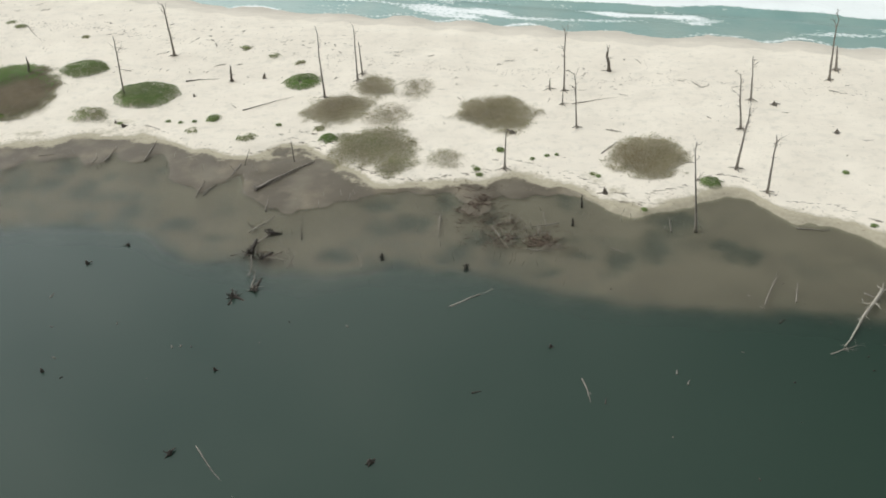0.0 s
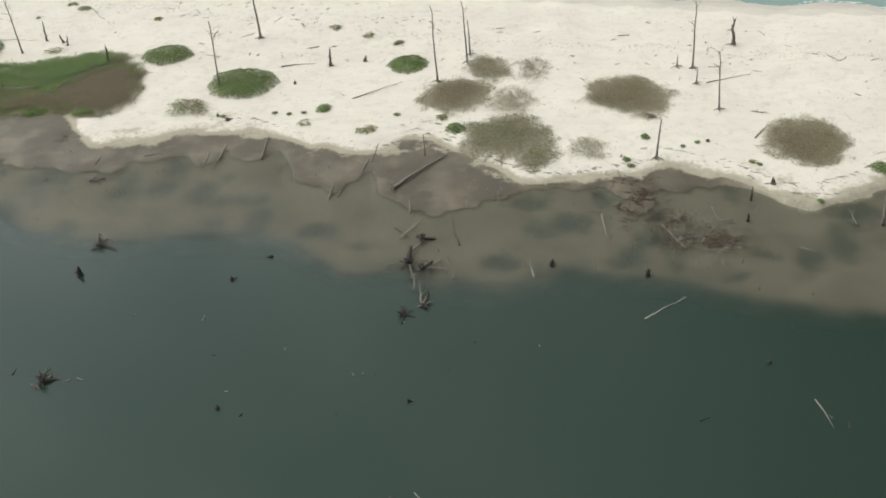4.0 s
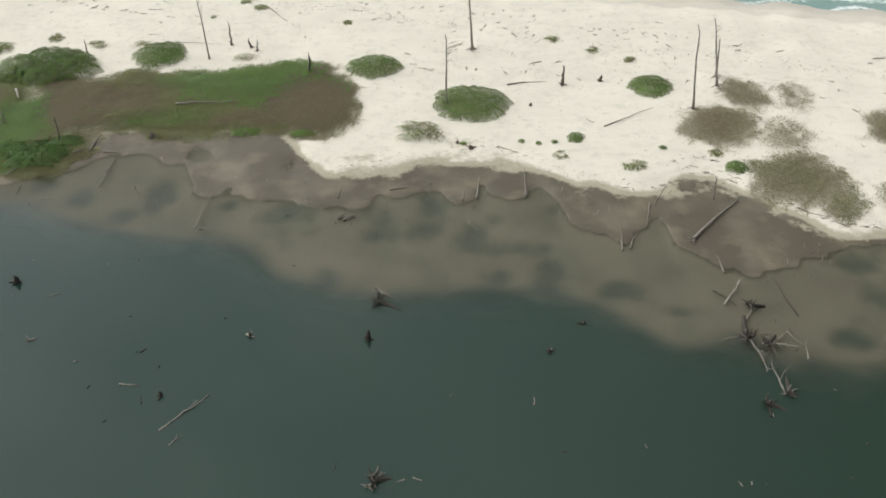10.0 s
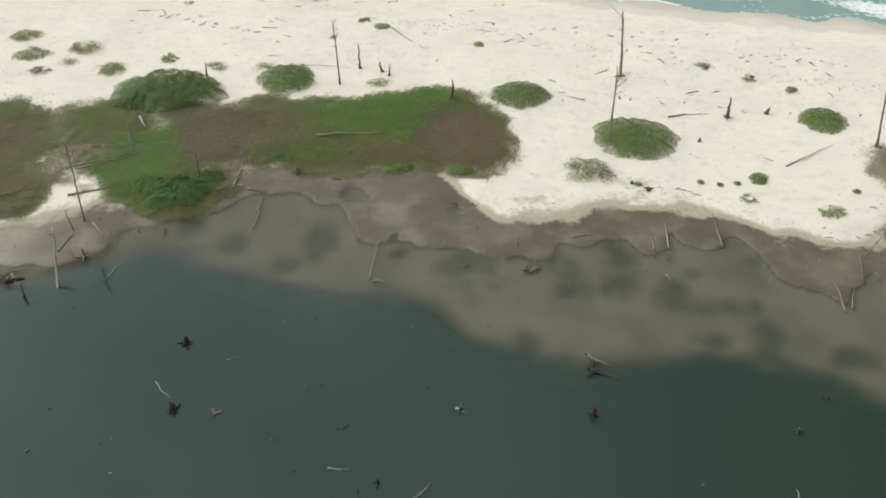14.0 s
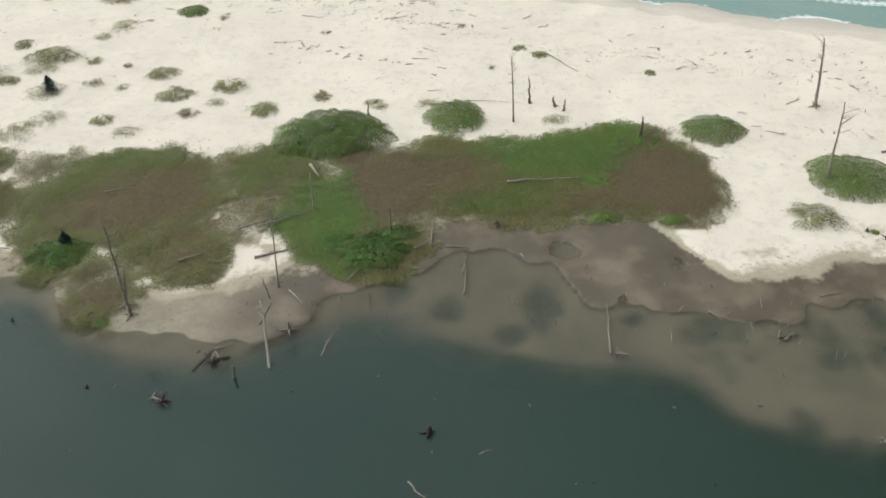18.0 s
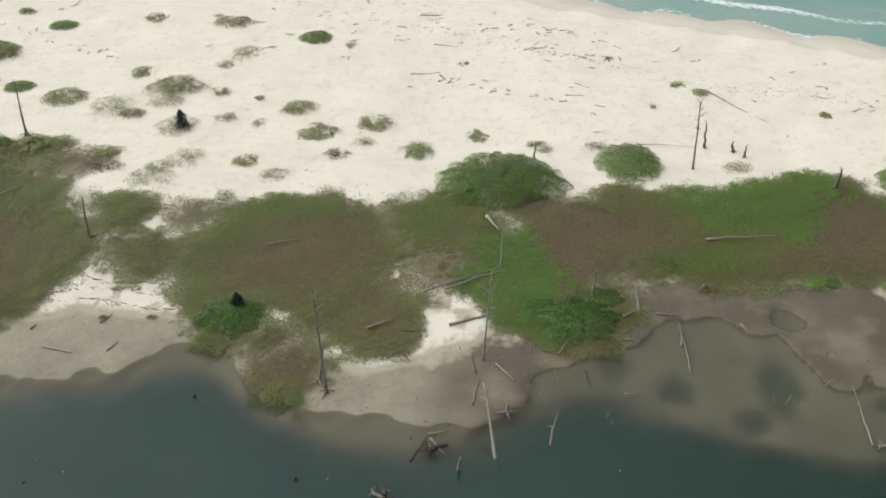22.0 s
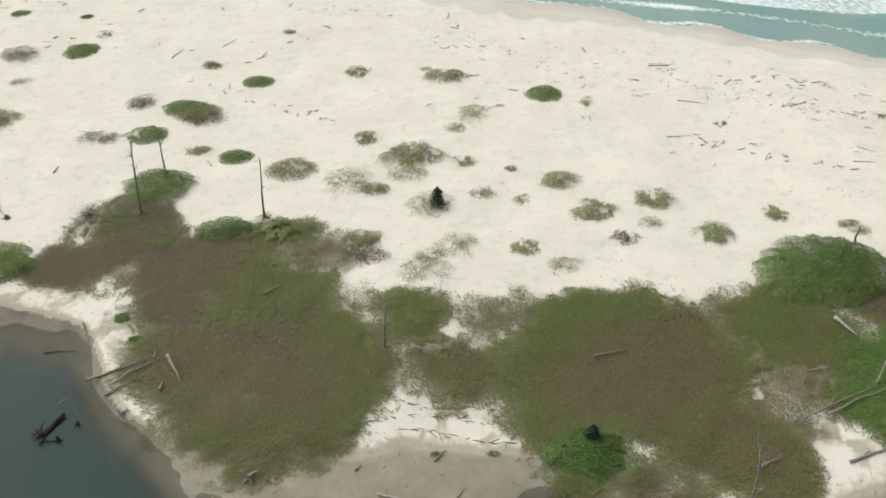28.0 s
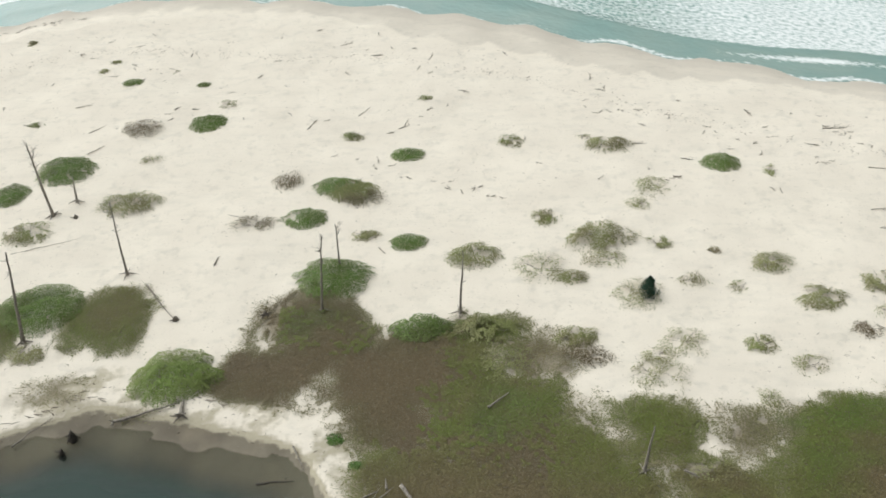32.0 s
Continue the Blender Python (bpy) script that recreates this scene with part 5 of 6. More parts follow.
fallen_log(-81.9, 93.2, 5.3, 24, 0.12, 1)
fallen_log(-48.7, 80.0, 1.0, -87, 0.06, 0)
fallen_log(-31.5, 83.5, 4.2, 87, 0.12, 0)
fallen_log(-71.6, 67.6, 1.9, -47, 0.10, 1)
fallen_log(-52.5, 65.7, 0.5, 26, 0.12, 1)
fallen_log(-72.2, 82.7, 1.6, 4, 0.10, 1)
fallen_log(-76.5, 86.5, 1.4, 58, 0.10, 0)
fallen_log(-82.4, 89.4, 3.5, 18, 0.15, 2)
fallen_log(-70.5, 91.3, 2.9, 83, 0.16, 1)
fallen_log(-71.3, 89.8, 1.5, 33, 0.12, 2)
fallen_log(-68.6, 89.8, 1.8, -8, 0.10, 0)
fallen_log(-80.4, 99.7, 2.0, -64, 0.17, 0, "white")
fallen_log(-68.2, 86.7, 4.6, 87, 0.10, 1)
fallen_log(-86.1, 78.7, 2.3, 62, 0.16, 2)
fallen_log(-85.0, 79.8, 1.2, 12, 0.15, 1)
fallen_log(-85.0, 78.7, 1.6, -55, 0.15, 2)
fallen_log(-46.5, 79.1, 1.5, 6, 0.13, 1)
fallen_log(-50.9, 81.3, 1.3, -56, 0.09, 0)
fallen_log(-36.9, 82.1, 1.8, 86, 0.08, 0)
fallen_log(-82.5, 83.0, 2.3, 76, 0.10, 2)
fallen_log(-80.5, 84.6, 1.9, -53, 0.10, 2)
fallen_log(-67.7, 65.6, 0.4, 20, 0.18, 2)
fallen_log(-52.4, 65.5, 0.7, -33, 0.15, 2)
fallen_log(-96.5, 98.1, 2.5, 11, 0.09, 0)
fallen_log(-64.5, 110.7, 5.3, -6, 0.05, 0)
fallen_log(-56.4, 117.4, 7.0, -55, 0.12, 1)
fallen_log(-43.1, 69.7, 1.5, -38, 0.20, 5)
fallen_log(-43.4, 69.3, 1.3, 43, 0.15, 2)
fallen_log(-67.6, 70.3, 0.8, 26, 0.08, 0)
fallen_log(-36.5, 78.1, 0.9, -76, 0.10, 1)
fallen_log(-47.4, 82.7, 1.6, 82, 0.06, 0)
fallen_log(-30.9, 100.7, 1.9, 15, 0.13, 1)
fallen_log(-77.7, 80.2, 3.2, 72, 0.12, 2)
fallen_log(-88.3, 75.1, 1.2, -35, 0.20, 3)
fallen_log(-110.7, 87.5, 2.3, -17, 0.14, 1)
fallen_log(-107.0, 87.7, 1.0, 56, 0.08, 2)
fallen_log(-75.1, 83.9, 1.7, -83, 0.08, 0)
fallen_log(-63.7, 88.3, 0.9, -70, 0.12, 0)
fallen_log(-83.0, 93.2, 6.1, 24, 0.11, 2)
fallen_log(-129.4, 98.1, 3.9, 23, 0.17, 3)
fallen_log(-128.5, 97.5, 2.5, 51, 0.12, 1)
fallen_log(-127.4, 98.4, 1.9, 41, 0.10, 0)
fallen_log(-83.5, 96.0, 1.3, 13, 0.04, 9, "white")
fallen_log(-128.8, 96.5, 2.1, 29, 0.13, 2)
fallen_log(-125.5, 97.8, 2.9, -61, 0.20, 0)
fallen_log(-126.0, 96.3, 0.8, 84, 0.18, 0)
fallen_log(-127.1, 99.3, 0.8, 95, 0.12, 0)
fallen_log(-133.9, 100.3, 2.3, 2, 0.14, 1)
fallen_log(-132.4, 95.9, 0.7, 54, 0.10, 0)
fallen_log(-132.6, 101.9, 1.9, -66, 0.10, 1)
fallen_log(-109.0, 98.6, 0.9, -37, 0.12, 4)
fallen_log(-119.8, 105.4, 1.9, 38, 0.12, 1)
fallen_log(-88.8, 88.8, 1.9, 23, 0.14, 4)
fallen_log(-108.1, 90.4, 1.1, 50, 0.10, 2)
fallen_log(-119.1, 89.2, 0.6, 41, 0.25, 3)
fallen_log(-113.0, 89.7, 0.3, 56, 0.12, 0)
fallen_log(-128.0, 94.5, 0.5, 28, 0.20, 1)
fallen_log(-83.5, 130.9, 2.4, -16, 0.12, 2)
fallen_log(-134.8, 143.9, 2.1, 67, 0.12, 2)
fallen_log(-129.7, 146.1, 2.0, 56, 0.12, 1)
fallen_log(-71.3, 119.7, 1.9, -8, 0.12, 2)
fallen_log(-85.9, 125.0, 2.3, 4, 0.10, 2)
fallen_log(-125.7, 142.7, 1.2, 27, 0.10, 2)
fallen_log(-70.4, 121.6, 1.7, -36, 0.10, 1)
fallen_log(-155.5, 125.5, 5.3, 18, 0.09, 1)
fallen_log(-142.9, 106.3, 4.3, 15, 0.17, 1)
fallen_log(-140.6, 106.5, 1.2, 92, 0.30, 3)
fallen_log(-144.3, 117.5, 5.3, -55, 0.10, 1)
fallen_log(-155.2, 140.5, 1.8, 44, 0.14, 4)
fallen_log(-150.1, 105.2, 2.9, 46, 0.10, 1)
fallen_log(-123.1, 145.8, 0.7, 36, 0.15, 3)
fallen_log(-125.5, 143.4, 1.5, 74, 0.12, 2)
fallen_log(-158.9, 149.9, 1.7, 15, 0.12, 3)
fallen_log(-156.2, 144.7, 1.8, 45, 0.12, 3)
fallen_log(-149.0, 148.5, 0.7, 50, 0.20, 2)
fallen_log(-147.1, 148.3, 0.7, -6, 0.16, 2)
fallen_log(-127.7, 122.7, 1.0, 125, 0.12, 2)
fallen_log(-138.7, 127.7, 4.6, -23, 0.08, 3)
fallen_log(-140.8, 122.1, 1.1, 80, 0.10, 1)
fallen_log(-84.9, 138.2, 2.4, -1, 0.13, 4)

# ---- shrubs ----
shrub(-35.7, 96.8, 3.67, 3.40, 'green')
shrub(-45.3, 104.6, 2.86, 2.24, 'green')
shrub(-40.7, 91.7, 2.45, 1.82, 'light')
shrub(-17.7, 99.4, 2.16, 2.13, 'green')
shrub(-26.3, 90.1, 0.82, 0.94, 'bright')
shrub(-13.1, 84.7, 1.01, 1.00, 'bright')
shrub(24.4, 74.3, 1.06, 0.90, 'bright')
shrub(-21.9, 85.3, 1.21, 0.86, 'light')
shrub(-26.3, 109.9, 0.88, 0.82, 'light')
shrub(-22.3, 107.6, 0.79, 0.81, 'light')
shrub(-18.7, 105.1, 0.71, 0.81, 'olive')
shrub(-28.0, 87.2, 0.74, 0.85, 'light')
shrub(17.3, 69.9, 0.31, 0.34, 'green')
shrub(36.7, 66.3, 0.39, 0.30, 'green')
shrub(37.6, 75.5, 0.37, 0.38, 'green')
shrub(-31.3, 89.9, 0.32, 0.36, 'bright')
shrub(-29.8, 89.4, 0.31, 0.36, 'bright')
shrub(-28.3, 89.5, 0.31, 0.36, 'bright')
shrub(-36.6, 89.7, 0.32, 0.36, 'green')
shrub(-18.8, 88.0, 0.37, 0.35, 'bright')
shrub(4.8, 81.5, 0.46, 0.53, 'bright')
shrub(2.3, 77.6, 0.39, 0.45, 'bright')
shrub(2.5, 76.7, 0.38, 0.39, 'bright')
shrub(7.9, 79.5, 0.28, 0.31, 'bright')
shrub(9.4, 80.1, 0.28, 0.31, 'bright')
shrub(13.5, 76.5, 0.44, 0.38, 'light')
shrub(14.0, 76.0, 0.27, 0.29, 'green')
shrub(10.4, 80.2, 0.23, 0.26, 'bright')
shrub(2.0, 78.2, 0.28, 0.30, 'bright')
shrub(-14.3, 87.0, 0.73, 0.69, 'light')
shrub(-59.2, 120.0, 0.97, 0.74, 'light')
shrub(-68.1, 108.1, 2.69, 2.85, 'green')
shrub(-79.5, 105.7, 5.15, 3.78, 'mound')
shrub(-75.4, 89.2, 3.13, 2.15, 'bush')
shrub(-77.8, 90.5, 1.59, 1.45, 'bush')
shrub(-73.6, 91.2, 2.06, 1.25, 'bush')
shrub(-75.5, 111.3, 0.67, 0.47, 'sparse')
shrub(-59.1, 107.3, 1.34, 0.87, 'sparse')
shrub(-61.1, 121.5, 0.85, 0.69, 'light')
shrub(-64.4, 117.5, 0.47, 0.44, 'light')
shrub(-48.8, 115.5, 0.58, 0.65, 'olive')
shrub(-63.8, 94.5, 0.66, 0.65, 'bush')
shrub(-67.6, 94.7, 0.67, 0.49, 'bush')
shrub(-61.2, 95.0, 0.38, 0.37, 'bush')
shrub(-51.5, 92.0, 1.16, 0.69, 'green')
shrub(-56.8, 92.7, 1.40, 0.84, 'green')
shrub(-94.0, 82.7, 0.69, 0.53, 'bush')
shrub(-92.7, 90.2, 0.75, 0.65, 'bush')
shrub(-120.3, 95.9, 0.66, 0.39, 'bush')
shrub(-113.7, 97.1, 0.52, 0.33, 'bush')
shrub(-130.4, 103.2, 0.56, 0.50, 'bush')
shrub(-128.9, 101.1, 0.55, 0.36, 'bush')
shrub(-119.3, 92.6, 0.70, 0.42, 'bush')
shrub(-81.8, 105.1, 0.41, 0.47, 'dark')
shrub(-80.8, 112.9, 0.97, 0.74, 'light')
shrub(-75.3, 110.4, 0.95, 0.57, 'sparse')
shrub(-130.4, 131.5, 2.36, 1.92, 'olive')
shrub(-130.5, 141.1, 0.89, 0.75, 'light')
shrub(-125.4, 137.4, 1.55, 1.16, 'green')
shrub(-115.6, 138.8, 1.25, 1.24, 'light')
shrub(-106.6, 137.3, 2.16, 1.29, 'olive')
shrub(-97.2, 133.2, 1.67, 1.45, 'green')
shrub(-93.2, 131.4, 0.76, 0.88, 'olive')
shrub(-81.7, 127.1, 0.68, 0.61, 'light')
shrub(-104.0, 129.9, 1.74, 1.72, 'sparse')
shrub(-105.9, 127.4, 1.02, 1.03, 'sparse')
shrub(-120.3, 121.3, 2.26, 1.57, 'olive')
shrub(-129.0, 124.7, 1.22, 0.73, 'olive')
shrub(-114.0, 126.0, 1.24, 1.08, 'olive')
shrub(-109.9, 122.8, 2.99, 1.80, 'olive')
shrub(-105.5, 121.7, 1.08, 0.91, 'olive')
shrub(-115.3, 119.1, 2.37, 1.89, 'sparse')
shrub(-113.0, 117.9, 1.30, 0.80, 'olive')
shrub(-108.4, 115.6, 2.04, 1.80, 'sparse')
shrub(-104.1, 116.9, 1.14, 1.00, 'sparse')
shrub(-101.5, 120.3, 0.64, 0.53, 'dry')
shrub(-97.5, 118.4, 1.57, 1.28, 'olive')
shrub(-100.8, 116.0, 0.92, 0.82, 'sparse')
shrub(-95.3, 114.1, 1.91, 1.57, 'olive')
shrub(-90.2, 115.3, 1.73, 1.36, 'olive')
shrub(-91.1, 112.3, 1.08, 0.73, 'sparse')
shrub(-93.4, 110.5, 1.21, 0.94, 'dead')
shrub(-86.3, 110.8, 1.55, 1.51, 'light')
shrub(-81.4, 113.6, 0.90, 0.79, 'olive')
shrub(-101.2, 109.6, 1.10, 0.94, 'olive')
shrub(-98.5, 107.5, 1.41, 1.09, 'sparse')
shrub(-106.3, 110.2, 1.69, 1.46, 'sparse')
shrub(-109.1, 107.3, 2.11, 1.46, 'sparse')
shrub(-102.2, 104.6, 0.91, 0.86, 'sparse')
shrub(-113.7, 111.1, 1.76, 1.14, 'olive')
shrub(-113.7, 109.1, 2.15, 1.29, 'dead')
shrub(-76.0, 111.2, 0.88, 0.57, 'sparse')
shrub(-70.7, 110.7, 1.21, 0.73, 'sparse')
shrub(-66.8, 126.9, 0.45, 0.52, 'light')
shrub(-124.7, 113.0, 2.24, 1.34, 'bush2')
shrub(-119.8, 112.5, 2.47, 1.48, 'olive')
shrub(-89.2, 88.6, 0.83, 0.82, 'bush')
shrub(-99.4, 90.2, 2.49, 1.81, 'bush')
shrub(-107.2, 98.8, 1.92, 1.15, 'sparse')
shrub(-108.5, 109.0, 1.43, 0.86, 'sparse')
shrub(-110.3, 120.2, 1.86, 1.39, 'sparse')
shrub(-104.9, 90.4, 0.39, 0.23, 'dark')
shrub(-108.4, 90.5, 0.35, 0.22, 'dark')
shrub(-161.0, 133.5, 1.55, 1.79, 'green')
shrub(-157.1, 137.2, 2.67, 2.43, 'green')
shrub(-134.2, 127.5, 2.01, 1.37, 'green')
shrub(-149.7, 131.1, 2.76, 1.65, 'olive')
shrub(-157.5, 127.3, 2.18, 1.50, 'olive')
shrub(-151.7, 144.4, 2.17, 1.76, 'dead')
shrub(-145.2, 145.1, 1.83, 1.83, 'green')
shrub(-143.8, 149.0, 1.07, 0.84, 'light')
shrub(-149.5, 138.3, 1.08, 0.77, 'sparse')
shrub(-136.1, 133.6, 1.43, 1.49, 'dead')
shrub(-131.6, 132.4, 2.27, 1.36, 'green')
shrub(-129.5, 130.2, 2.21, 1.33, 'dead')
shrub(-125.5, 123.5, 1.51, 1.08, 'green')
shrub(-131.3, 119.4, 2.84, 2.38, 'green')
shrub(-153.4, 117.5, 3.24, 2.72, 'green')
shrub(-141.7, 109.4, 3.11, 2.28, 'light2')
shrub(-169.7, 166.9, 0.69, 0.80, 'olive')
shrub(-154.9, 154.6, 1.12, 0.79, 'green')
shrub(-147.2, 153.8, 0.74, 0.57, 'green')
shrub(-158.1, 160.3, 0.65, 0.50, 'olive')
shrub(-150.9, 157.1, 0.64, 0.48, 'light')
shrub(-130.9, 141.5, 0.88, 0.75, 'light')
shrub(-123.4, 148.2, 0.76, 0.63, 'light')
shrub(-108.6, 138.8, 0.79, 0.72, 'sparse')
shrub(-162.7, 146.4, 0.88, 0.58, 'light')
shrub(-158.9, 158.0, 0.51, 0.59, 'olive')
shrub(-152.7, 112.4, 1.63, 0.98, 'olive')
shrub(-138.4, 127.0, 1.91, 1.15, 'dead')
shrub(-118.8, 108.8, 2.29, 1.83, 'sparse')


# ---- young pine in the scrub ----
def young_pine(x, y, h):
    rng = wood_rng()
    base = thing("young_pine", x, y, gz(x, y))
    part("trunk", tube([(0, 0, -0.1), (0.02, 0, h * 0.5), (0, 0, h)], [0.06, 0.04, 0.012], 6), WOOD["dark"], base)
    n = 1500
    t = rng.uniform(0.06, 1, n)
    a = rng.uniform(0, 2 * math.pi, n)
    q = (1 - t) ** 0.7 * 0.46 * h * rng.uniform(0.25, 1, n) * (1 + 0.25 * np.sin(3 * a + 9 * t))
    part("needles", leaf_cloud(np.stack([q * np.cos(a), q * np.sin(a), h * t], 1), 0.10, rng, 0.9, 0.3), LEAF["pine"], base)
    tagged(base, "young dark green conifer among thin scrub", "tree")


young_pine(-107.8, 115.4, 1.9)
young_pine(-98.9, 91.0, 1.5)
young_pine(-82.0, 104.3, 1.1)


# ---- driftwood along the upper beach ----
def driftwood():
    rng = np.random.default_rng(99)
    shapes = []
    for k in range(7):
        ln = 1.0
        path = bent(rng, (-ln / 2, 0, 0), (1, 0, 0), ln, 4, 0.26)
        path[:, 2] *= 0.3
        sh = [tube(path, np.array([0.035, 0.045, 0.04, 0.03, 0.015]) * rng.uniform(0.7, 1.3), 5, 0.15, rng)]
        for _ in range(int(rng.integers(2, 6))):
            j = int(rng.integers(1, 4))
            sh.append(tube(bent(rng, path[j], (0.7, rng.uniform(-1, 1), 0.3), rng.uniform(0.2, 0.55), 2, 0.3), [0.024, 0.018, 0.008], 4))
        shapes.append([mesh_of("driftwood", *joined(sh), WOOD[w], True) for w in ("grey", "twig")])
    # broken lines of drift left by high tides
    for x0, y0, x1, y1, count in ((-177, 171, -166, 174.5, 26), (-80, 135, -70, 133, 22), (-86, 138, -83, 138, 8), (-79, 131, -68, 127, 16), (-86, 125, -73, 119, 22), (-104, 132, -101, 131, 6), (-48, 117, -8, 109, 18), (-42, 120, -5, 107, 20), (-134, 139, -113, 127, 20), (-108, 146, -87, 132, 18), (-50, 106, 20, 95, 26)):
        for _ in range(count):
            f = rng.uniform()
            x, y = x0 + (x1 - x0) * f + rng.normal(0, 0.5), y0 + (y1 - y0) * f + rng.normal(0, 0.6)
            ln = rng.uniform(0.25, 0.95)
            ob = new("driftwood", shapes[int(rng.integers(7))][int(rng.uniform() < 0.6)])
            ob.matrix_basis = pose(x, y, gz(x, y) + 0.03, 0, 0, rng.normal(-18, 45)) @ Matrix.Diagonal((ln, 0.75 * max(1, ln), 0.5, 1))
            tagged(ob, "crooked weathered driftwood branch in a drift line", "driftwood", "driftwood on the beach")
    for k in range(200):
        x = rng.uniform(-178, 55)
        b = float(sea_line(x))
        d = 15.5 + rng.normal(0, 1.6) if k % 3 == 0 else rng.uniform(9, 34)
        y = b - d
        if any(((x - m[0]) / m[2]) ** 2 + ((y - m[1]) / m[3]) ** 2 < 1.3 for m in MATS) or y < float(sand_line(x)) + 2:
            continue
        ln = rng.uniform(0.4, 1.2) * (1.6 if rng.uniform() < 0.2 else 1)
        ob = new("driftwood", shapes[int(rng.integers(7))][int(rng.uniform() < 0.5)])
        ob.matrix_basis = pose(x, y, gz(x, y) + 0.03, 0, 0, rng.normal(-18, 60)) @ Matrix.Diagonal((ln, 0.6 * max(1, ln), 0.55, 1))
        tagged(ob, "small weathered driftwood branch on the sand", "driftwood", "driftwood on the beach")


driftwood()


# ---- fine litter: twigs and dark scraps strewn on sand and mud ----
def litter():
    rng = np.random.default_rng(123)
    n = 5200
    k = np.arange(n) % 4
    x = rng.uniform(-185, 60, n)
    s, b, w = sand_line(x), sea_line(x), water_line(x)
    edge = w - 0.5 + (s - w + 3) * rng.uniform(0, 1, n)  # along the edge of the mud
    drift = b - 17 + 2 * fbm(x, 0 * x, 20, 3) + rng.normal(0, 0.7, n)  # the drift line
    loose = s + (b - 8 - s) * rng.uniform(0, 1, n)
    y = np.where(k == 0, edge, np.where(k == 1, drift, loose))
    keep = (k < 2) | (vnoise(x, y, 6.0, 55) > rng.uniform(-0.9, 0.6, n))
    x, y = x[keep], y[keep]
    z = ground_z(x, y) + 0.01
    shapes = []
    for px, py, pz in zip(x, y, z):
        ln, a = rng.uniform(0.08, 0.32), rng.uniform(0, math.pi)
        c, d = math.cos(a) * ln / 2, math.sin(a) * ln / 2
        shapes.append(tube([(px - c, py - d, pz), (px + 0.25 * d, py - 0.25 * c, pz + 0.015), (px + c, py + d, pz)], [0.012, 0.02, 0.008], 3))
    ob = new("beach_litter", mesh_of("beach_litter", *joined(shapes), WOOD["twig"]))
    tagged(ob, "twigs and dark scraps strewn over sand and mud", "debris", kind="stuff")


litter()


# ---- twig strips added for the shaded edges of little scarps, plus shore litter ----
def scarp_lines():
    rng = np.random.default_rng(55)
    shapes = []
    for k in range(1500):
        x = rng.uniform(-155, 40)
        row = int(rng.integers(0, 3))
        if vnoise(x, row * 9.0, 7.0, 19) < 0.05:
            continue
        y = float(sand_line(x)) + 1.5 + 1.0 * row + 0.7 * float(vnoise(x, row * 5.0, 5.0, 23)) + rng.normal(0, 0.07)
        ln, a = rng.uniform(0.25, 0.8), rng.normal(-0.25, 0.25)
        path = bent(rng, (x, y, 0.0), (math.cos(a), math.sin(a), 0.0), ln, 3, 0.15)
        path[:, 2] = ground_z(path[:, 0], path[:, 1]) + 0.01
        shapes.append(tube(path, np.array([0.012, 0.028, 0.024, 0.01]), 3))
    ob = new("trash_line", mesh_of("trash_line", *joined(shapes), WOOD["twig"]))
    tagged(ob, "thin twig strips standing in for shaded sand scarps, with shore twigs", "debris", kind="stuff")


scarp_lines()


# ---- dead stems standing in the shallows ----
def stems():
    rng = np.random.default_rng(321)
    shapes = []
    for cx, cy, sx, sy, count in ((5, 67, 3.5, 2.5, 70), (17, 69, 2.5, 1.2, 14), (-9, 72, 4, 2, 18), (-30, 80, 8, 2, 26), (-45, 80, 6, 2, 22), (-62, 84, 6, 2, 22), (-80, 84, 3, 2, 24), (0, 63, 10, 2, 20)):
        for _ in range(count):
            x, y = cx + sx * rng.normal(), cy + sy * rng.normal()
            z = gz(x, y)
            if z > 0.3:
                continue
            h = rng.uniform(0.2, 0.75) + max(0, -z)
            lean = rng.normal(0, 0.25, 2) * h
            shapes.append(tube([(x, y, z - 0.05), (x + lean[0] * 0.4, y + lean[1] * 0.4, z + h * 0.5), (x + lean[0], y + lean[1], z + h)], [0.022, 0.018, 0.008], 4))
    ob = new("dead_reeds", mesh_of("dead_reeds", *joined(shapes), WOOD["white"]))
    tagged(ob, "thin pale dead stems standing in the shallows", "reeds", kind="stuff")


stems()


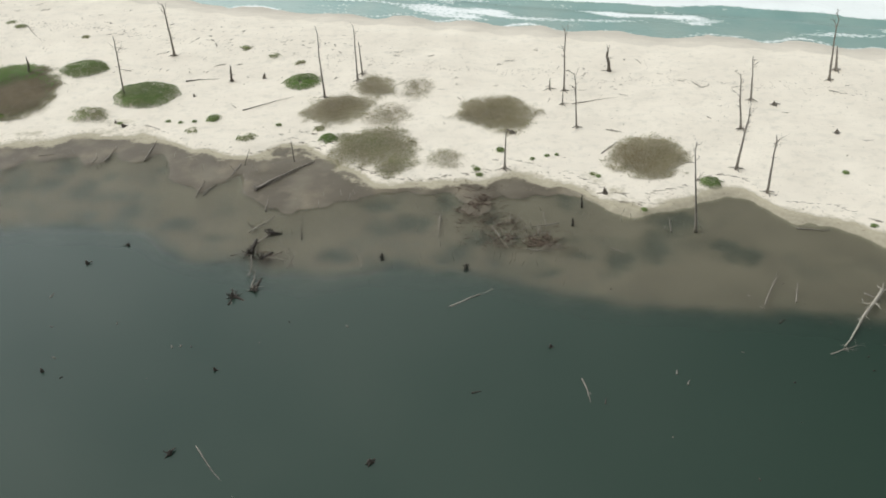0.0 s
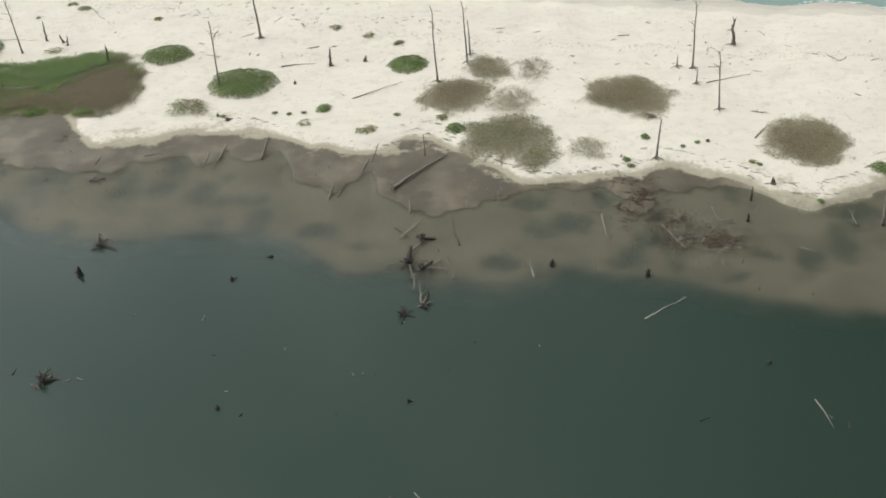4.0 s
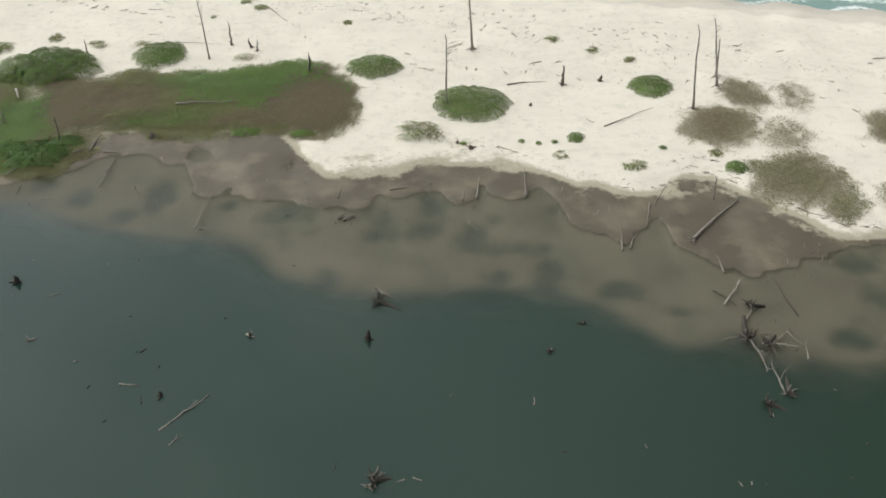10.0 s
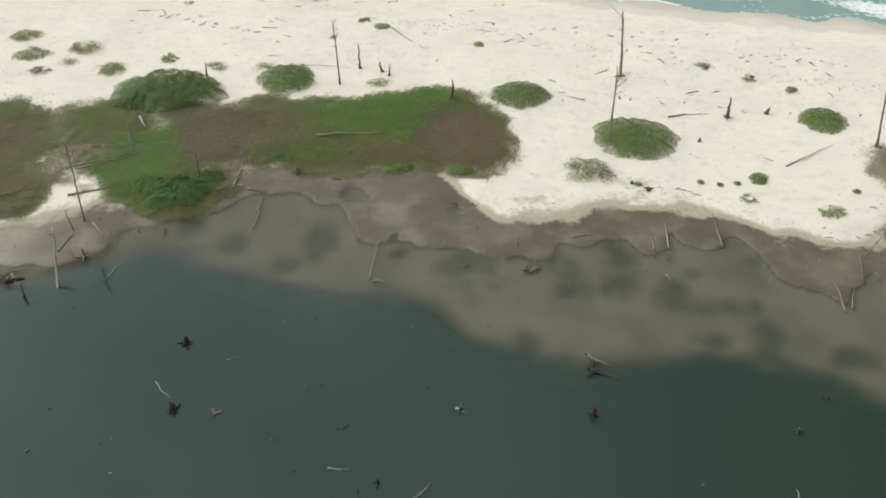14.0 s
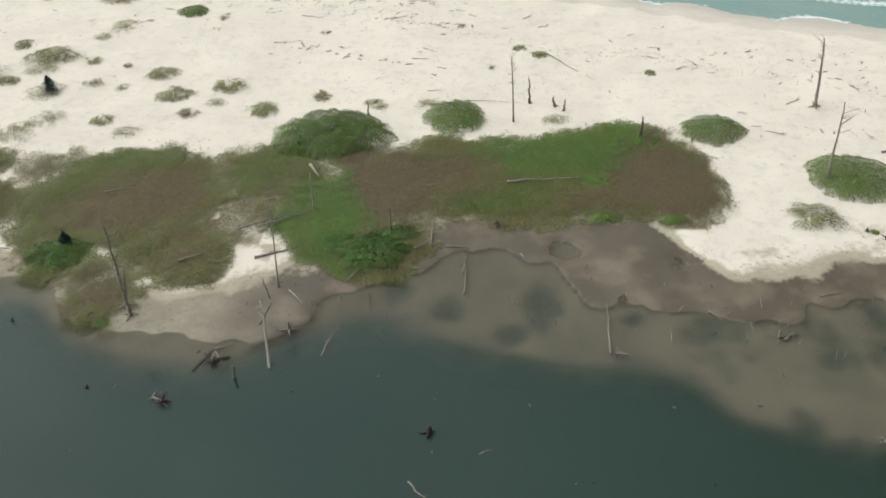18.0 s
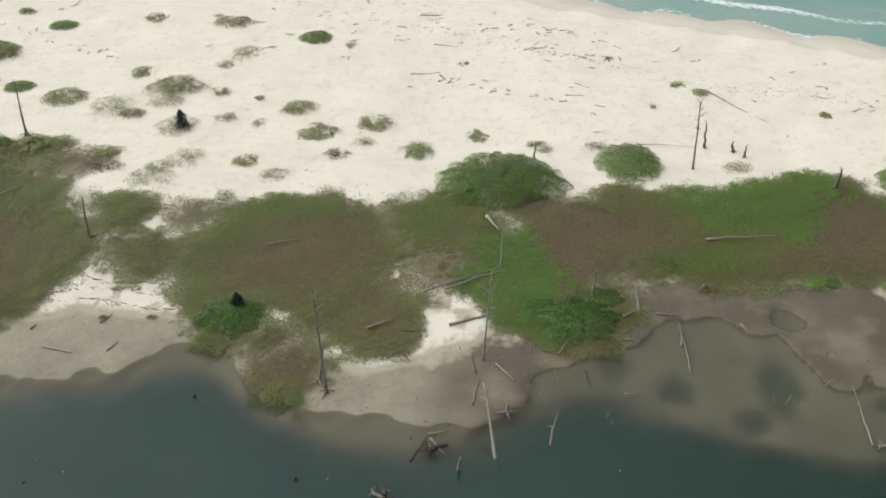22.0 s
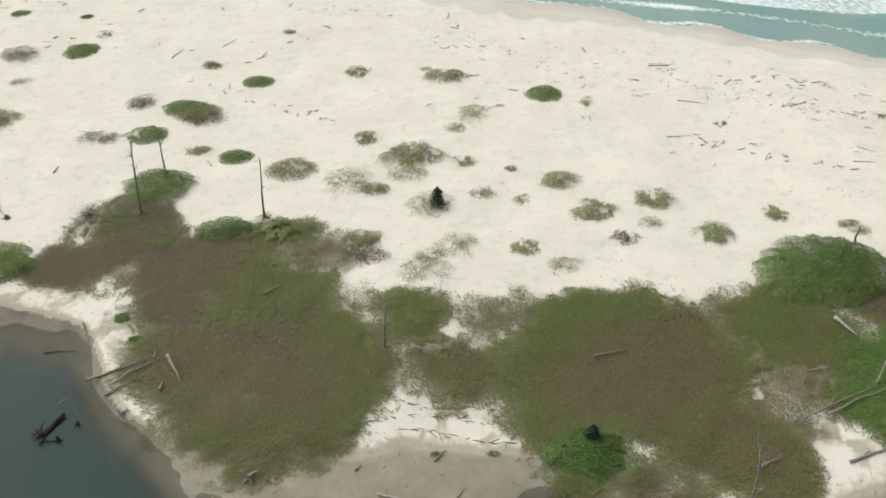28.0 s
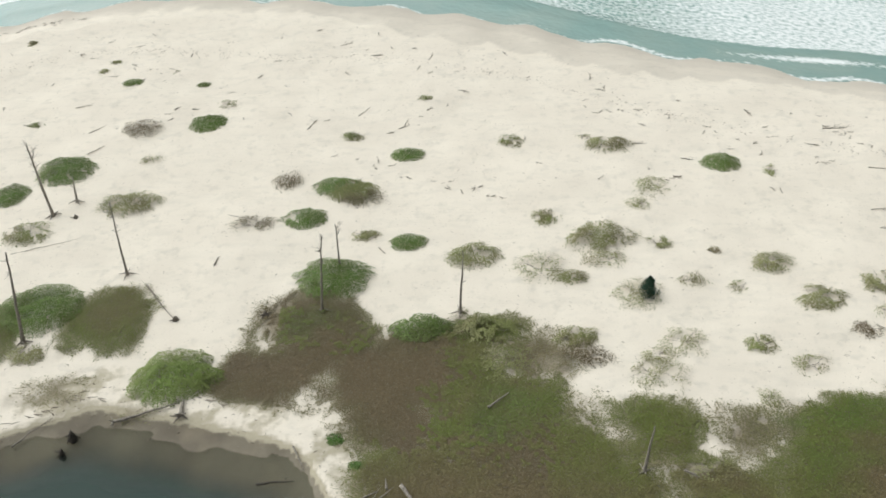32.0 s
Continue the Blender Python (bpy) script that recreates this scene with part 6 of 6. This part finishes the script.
# ---- red-brown tangles of drowned twigs on the shallow banks ----
def drowned_twigs(x, y, rx, ry, count, seed):
    rng = np.random.default_rng(seed)
    shapes = []
    while len(shapes) < count:
        px, py = x + rx * rng.normal(0, 0.42), y + ry * rng.normal(0, 0.42)
        if vnoise(px, py, 1.1, seed) < rng.uniform(-0.7, 0.3):
            continue
        ln, a = rng.uniform(0.2, 1.1), rng.uniform(0, math.pi)
        path = bent(rng, (px, py, 0.0), (math.cos(a), math.sin(a), 0.0), ln, 3, 0.3)
        path[:, 2] = np.maximum(ground_z(path[:, 0], path[:, 1]), -0.01) + rng.uniform(0.01, 0.09, 4)
        shapes.append(tube(path, np.array([0.012, 0.021, 0.018, 0.008]) * rng.uniform(0.7, 1.5), 4))
    ob = new("drowned_twigs", mesh_of("drowned_twigs", *joined(shapes), WOOD["rust"]))
    tagged(ob, "red-brown tangle of dead twigs on a mud bank", "debris", kind="stuff")


drowned_twigs(2.0, 71.0, 2.6, 4.4, 230, 401)
drowned_twigs(6.2, 65.3, 4.6, 1.7, 310, 402)
drowned_twigs(4.2, 68.2, 2.4, 2.2, 70, 403)
drowned_twigs(-16.6, 63.6, 2.6, 1.4, 60, 404)


# ---- scraps of wood afloat on the lagoon ----
def floating_scraps():
    rng = np.random.default_rng(77)
    shapes = []
    while len(shapes) < 100:
        x = rng.uniform(-125, 42)
        y = float(shelf_line(x)) - rng.uniform(-9, 26)
        if vnoise(x, y, 9.0, 35) + 0.5 * float(ease(-10, 15, x)) < rng.uniform(-0.3, 1.1):
            continue
        ln, a = rng.uniform(0.10, 0.45), rng.uniform(0, math.pi)
        path = bent(rng, (x, y, 0.0), (math.cos(a), math.sin(a), 0.0), ln, 3, 0.3)
        path[:, 2] = rng.uniform(0.0, 0.05, 4)
        shapes.append(tube(path, np.array([0.03, 0.04, 0.03, 0.015]) * rng.uniform(0.7, 1.5), 4))
    half = len(shapes) // 2
    for wood, some in (("grey", shapes[:half]), ("dark", shapes[half:])):
        ob = new("floating_scraps", mesh_of("floating_scraps", *joined(some), WOOD[wood]))
        tagged(ob, ("grey" if wood == "grey" else "dark") + " twigs and scraps afloat on the lagoon", "debris", kind="stuff")


floating_scraps()
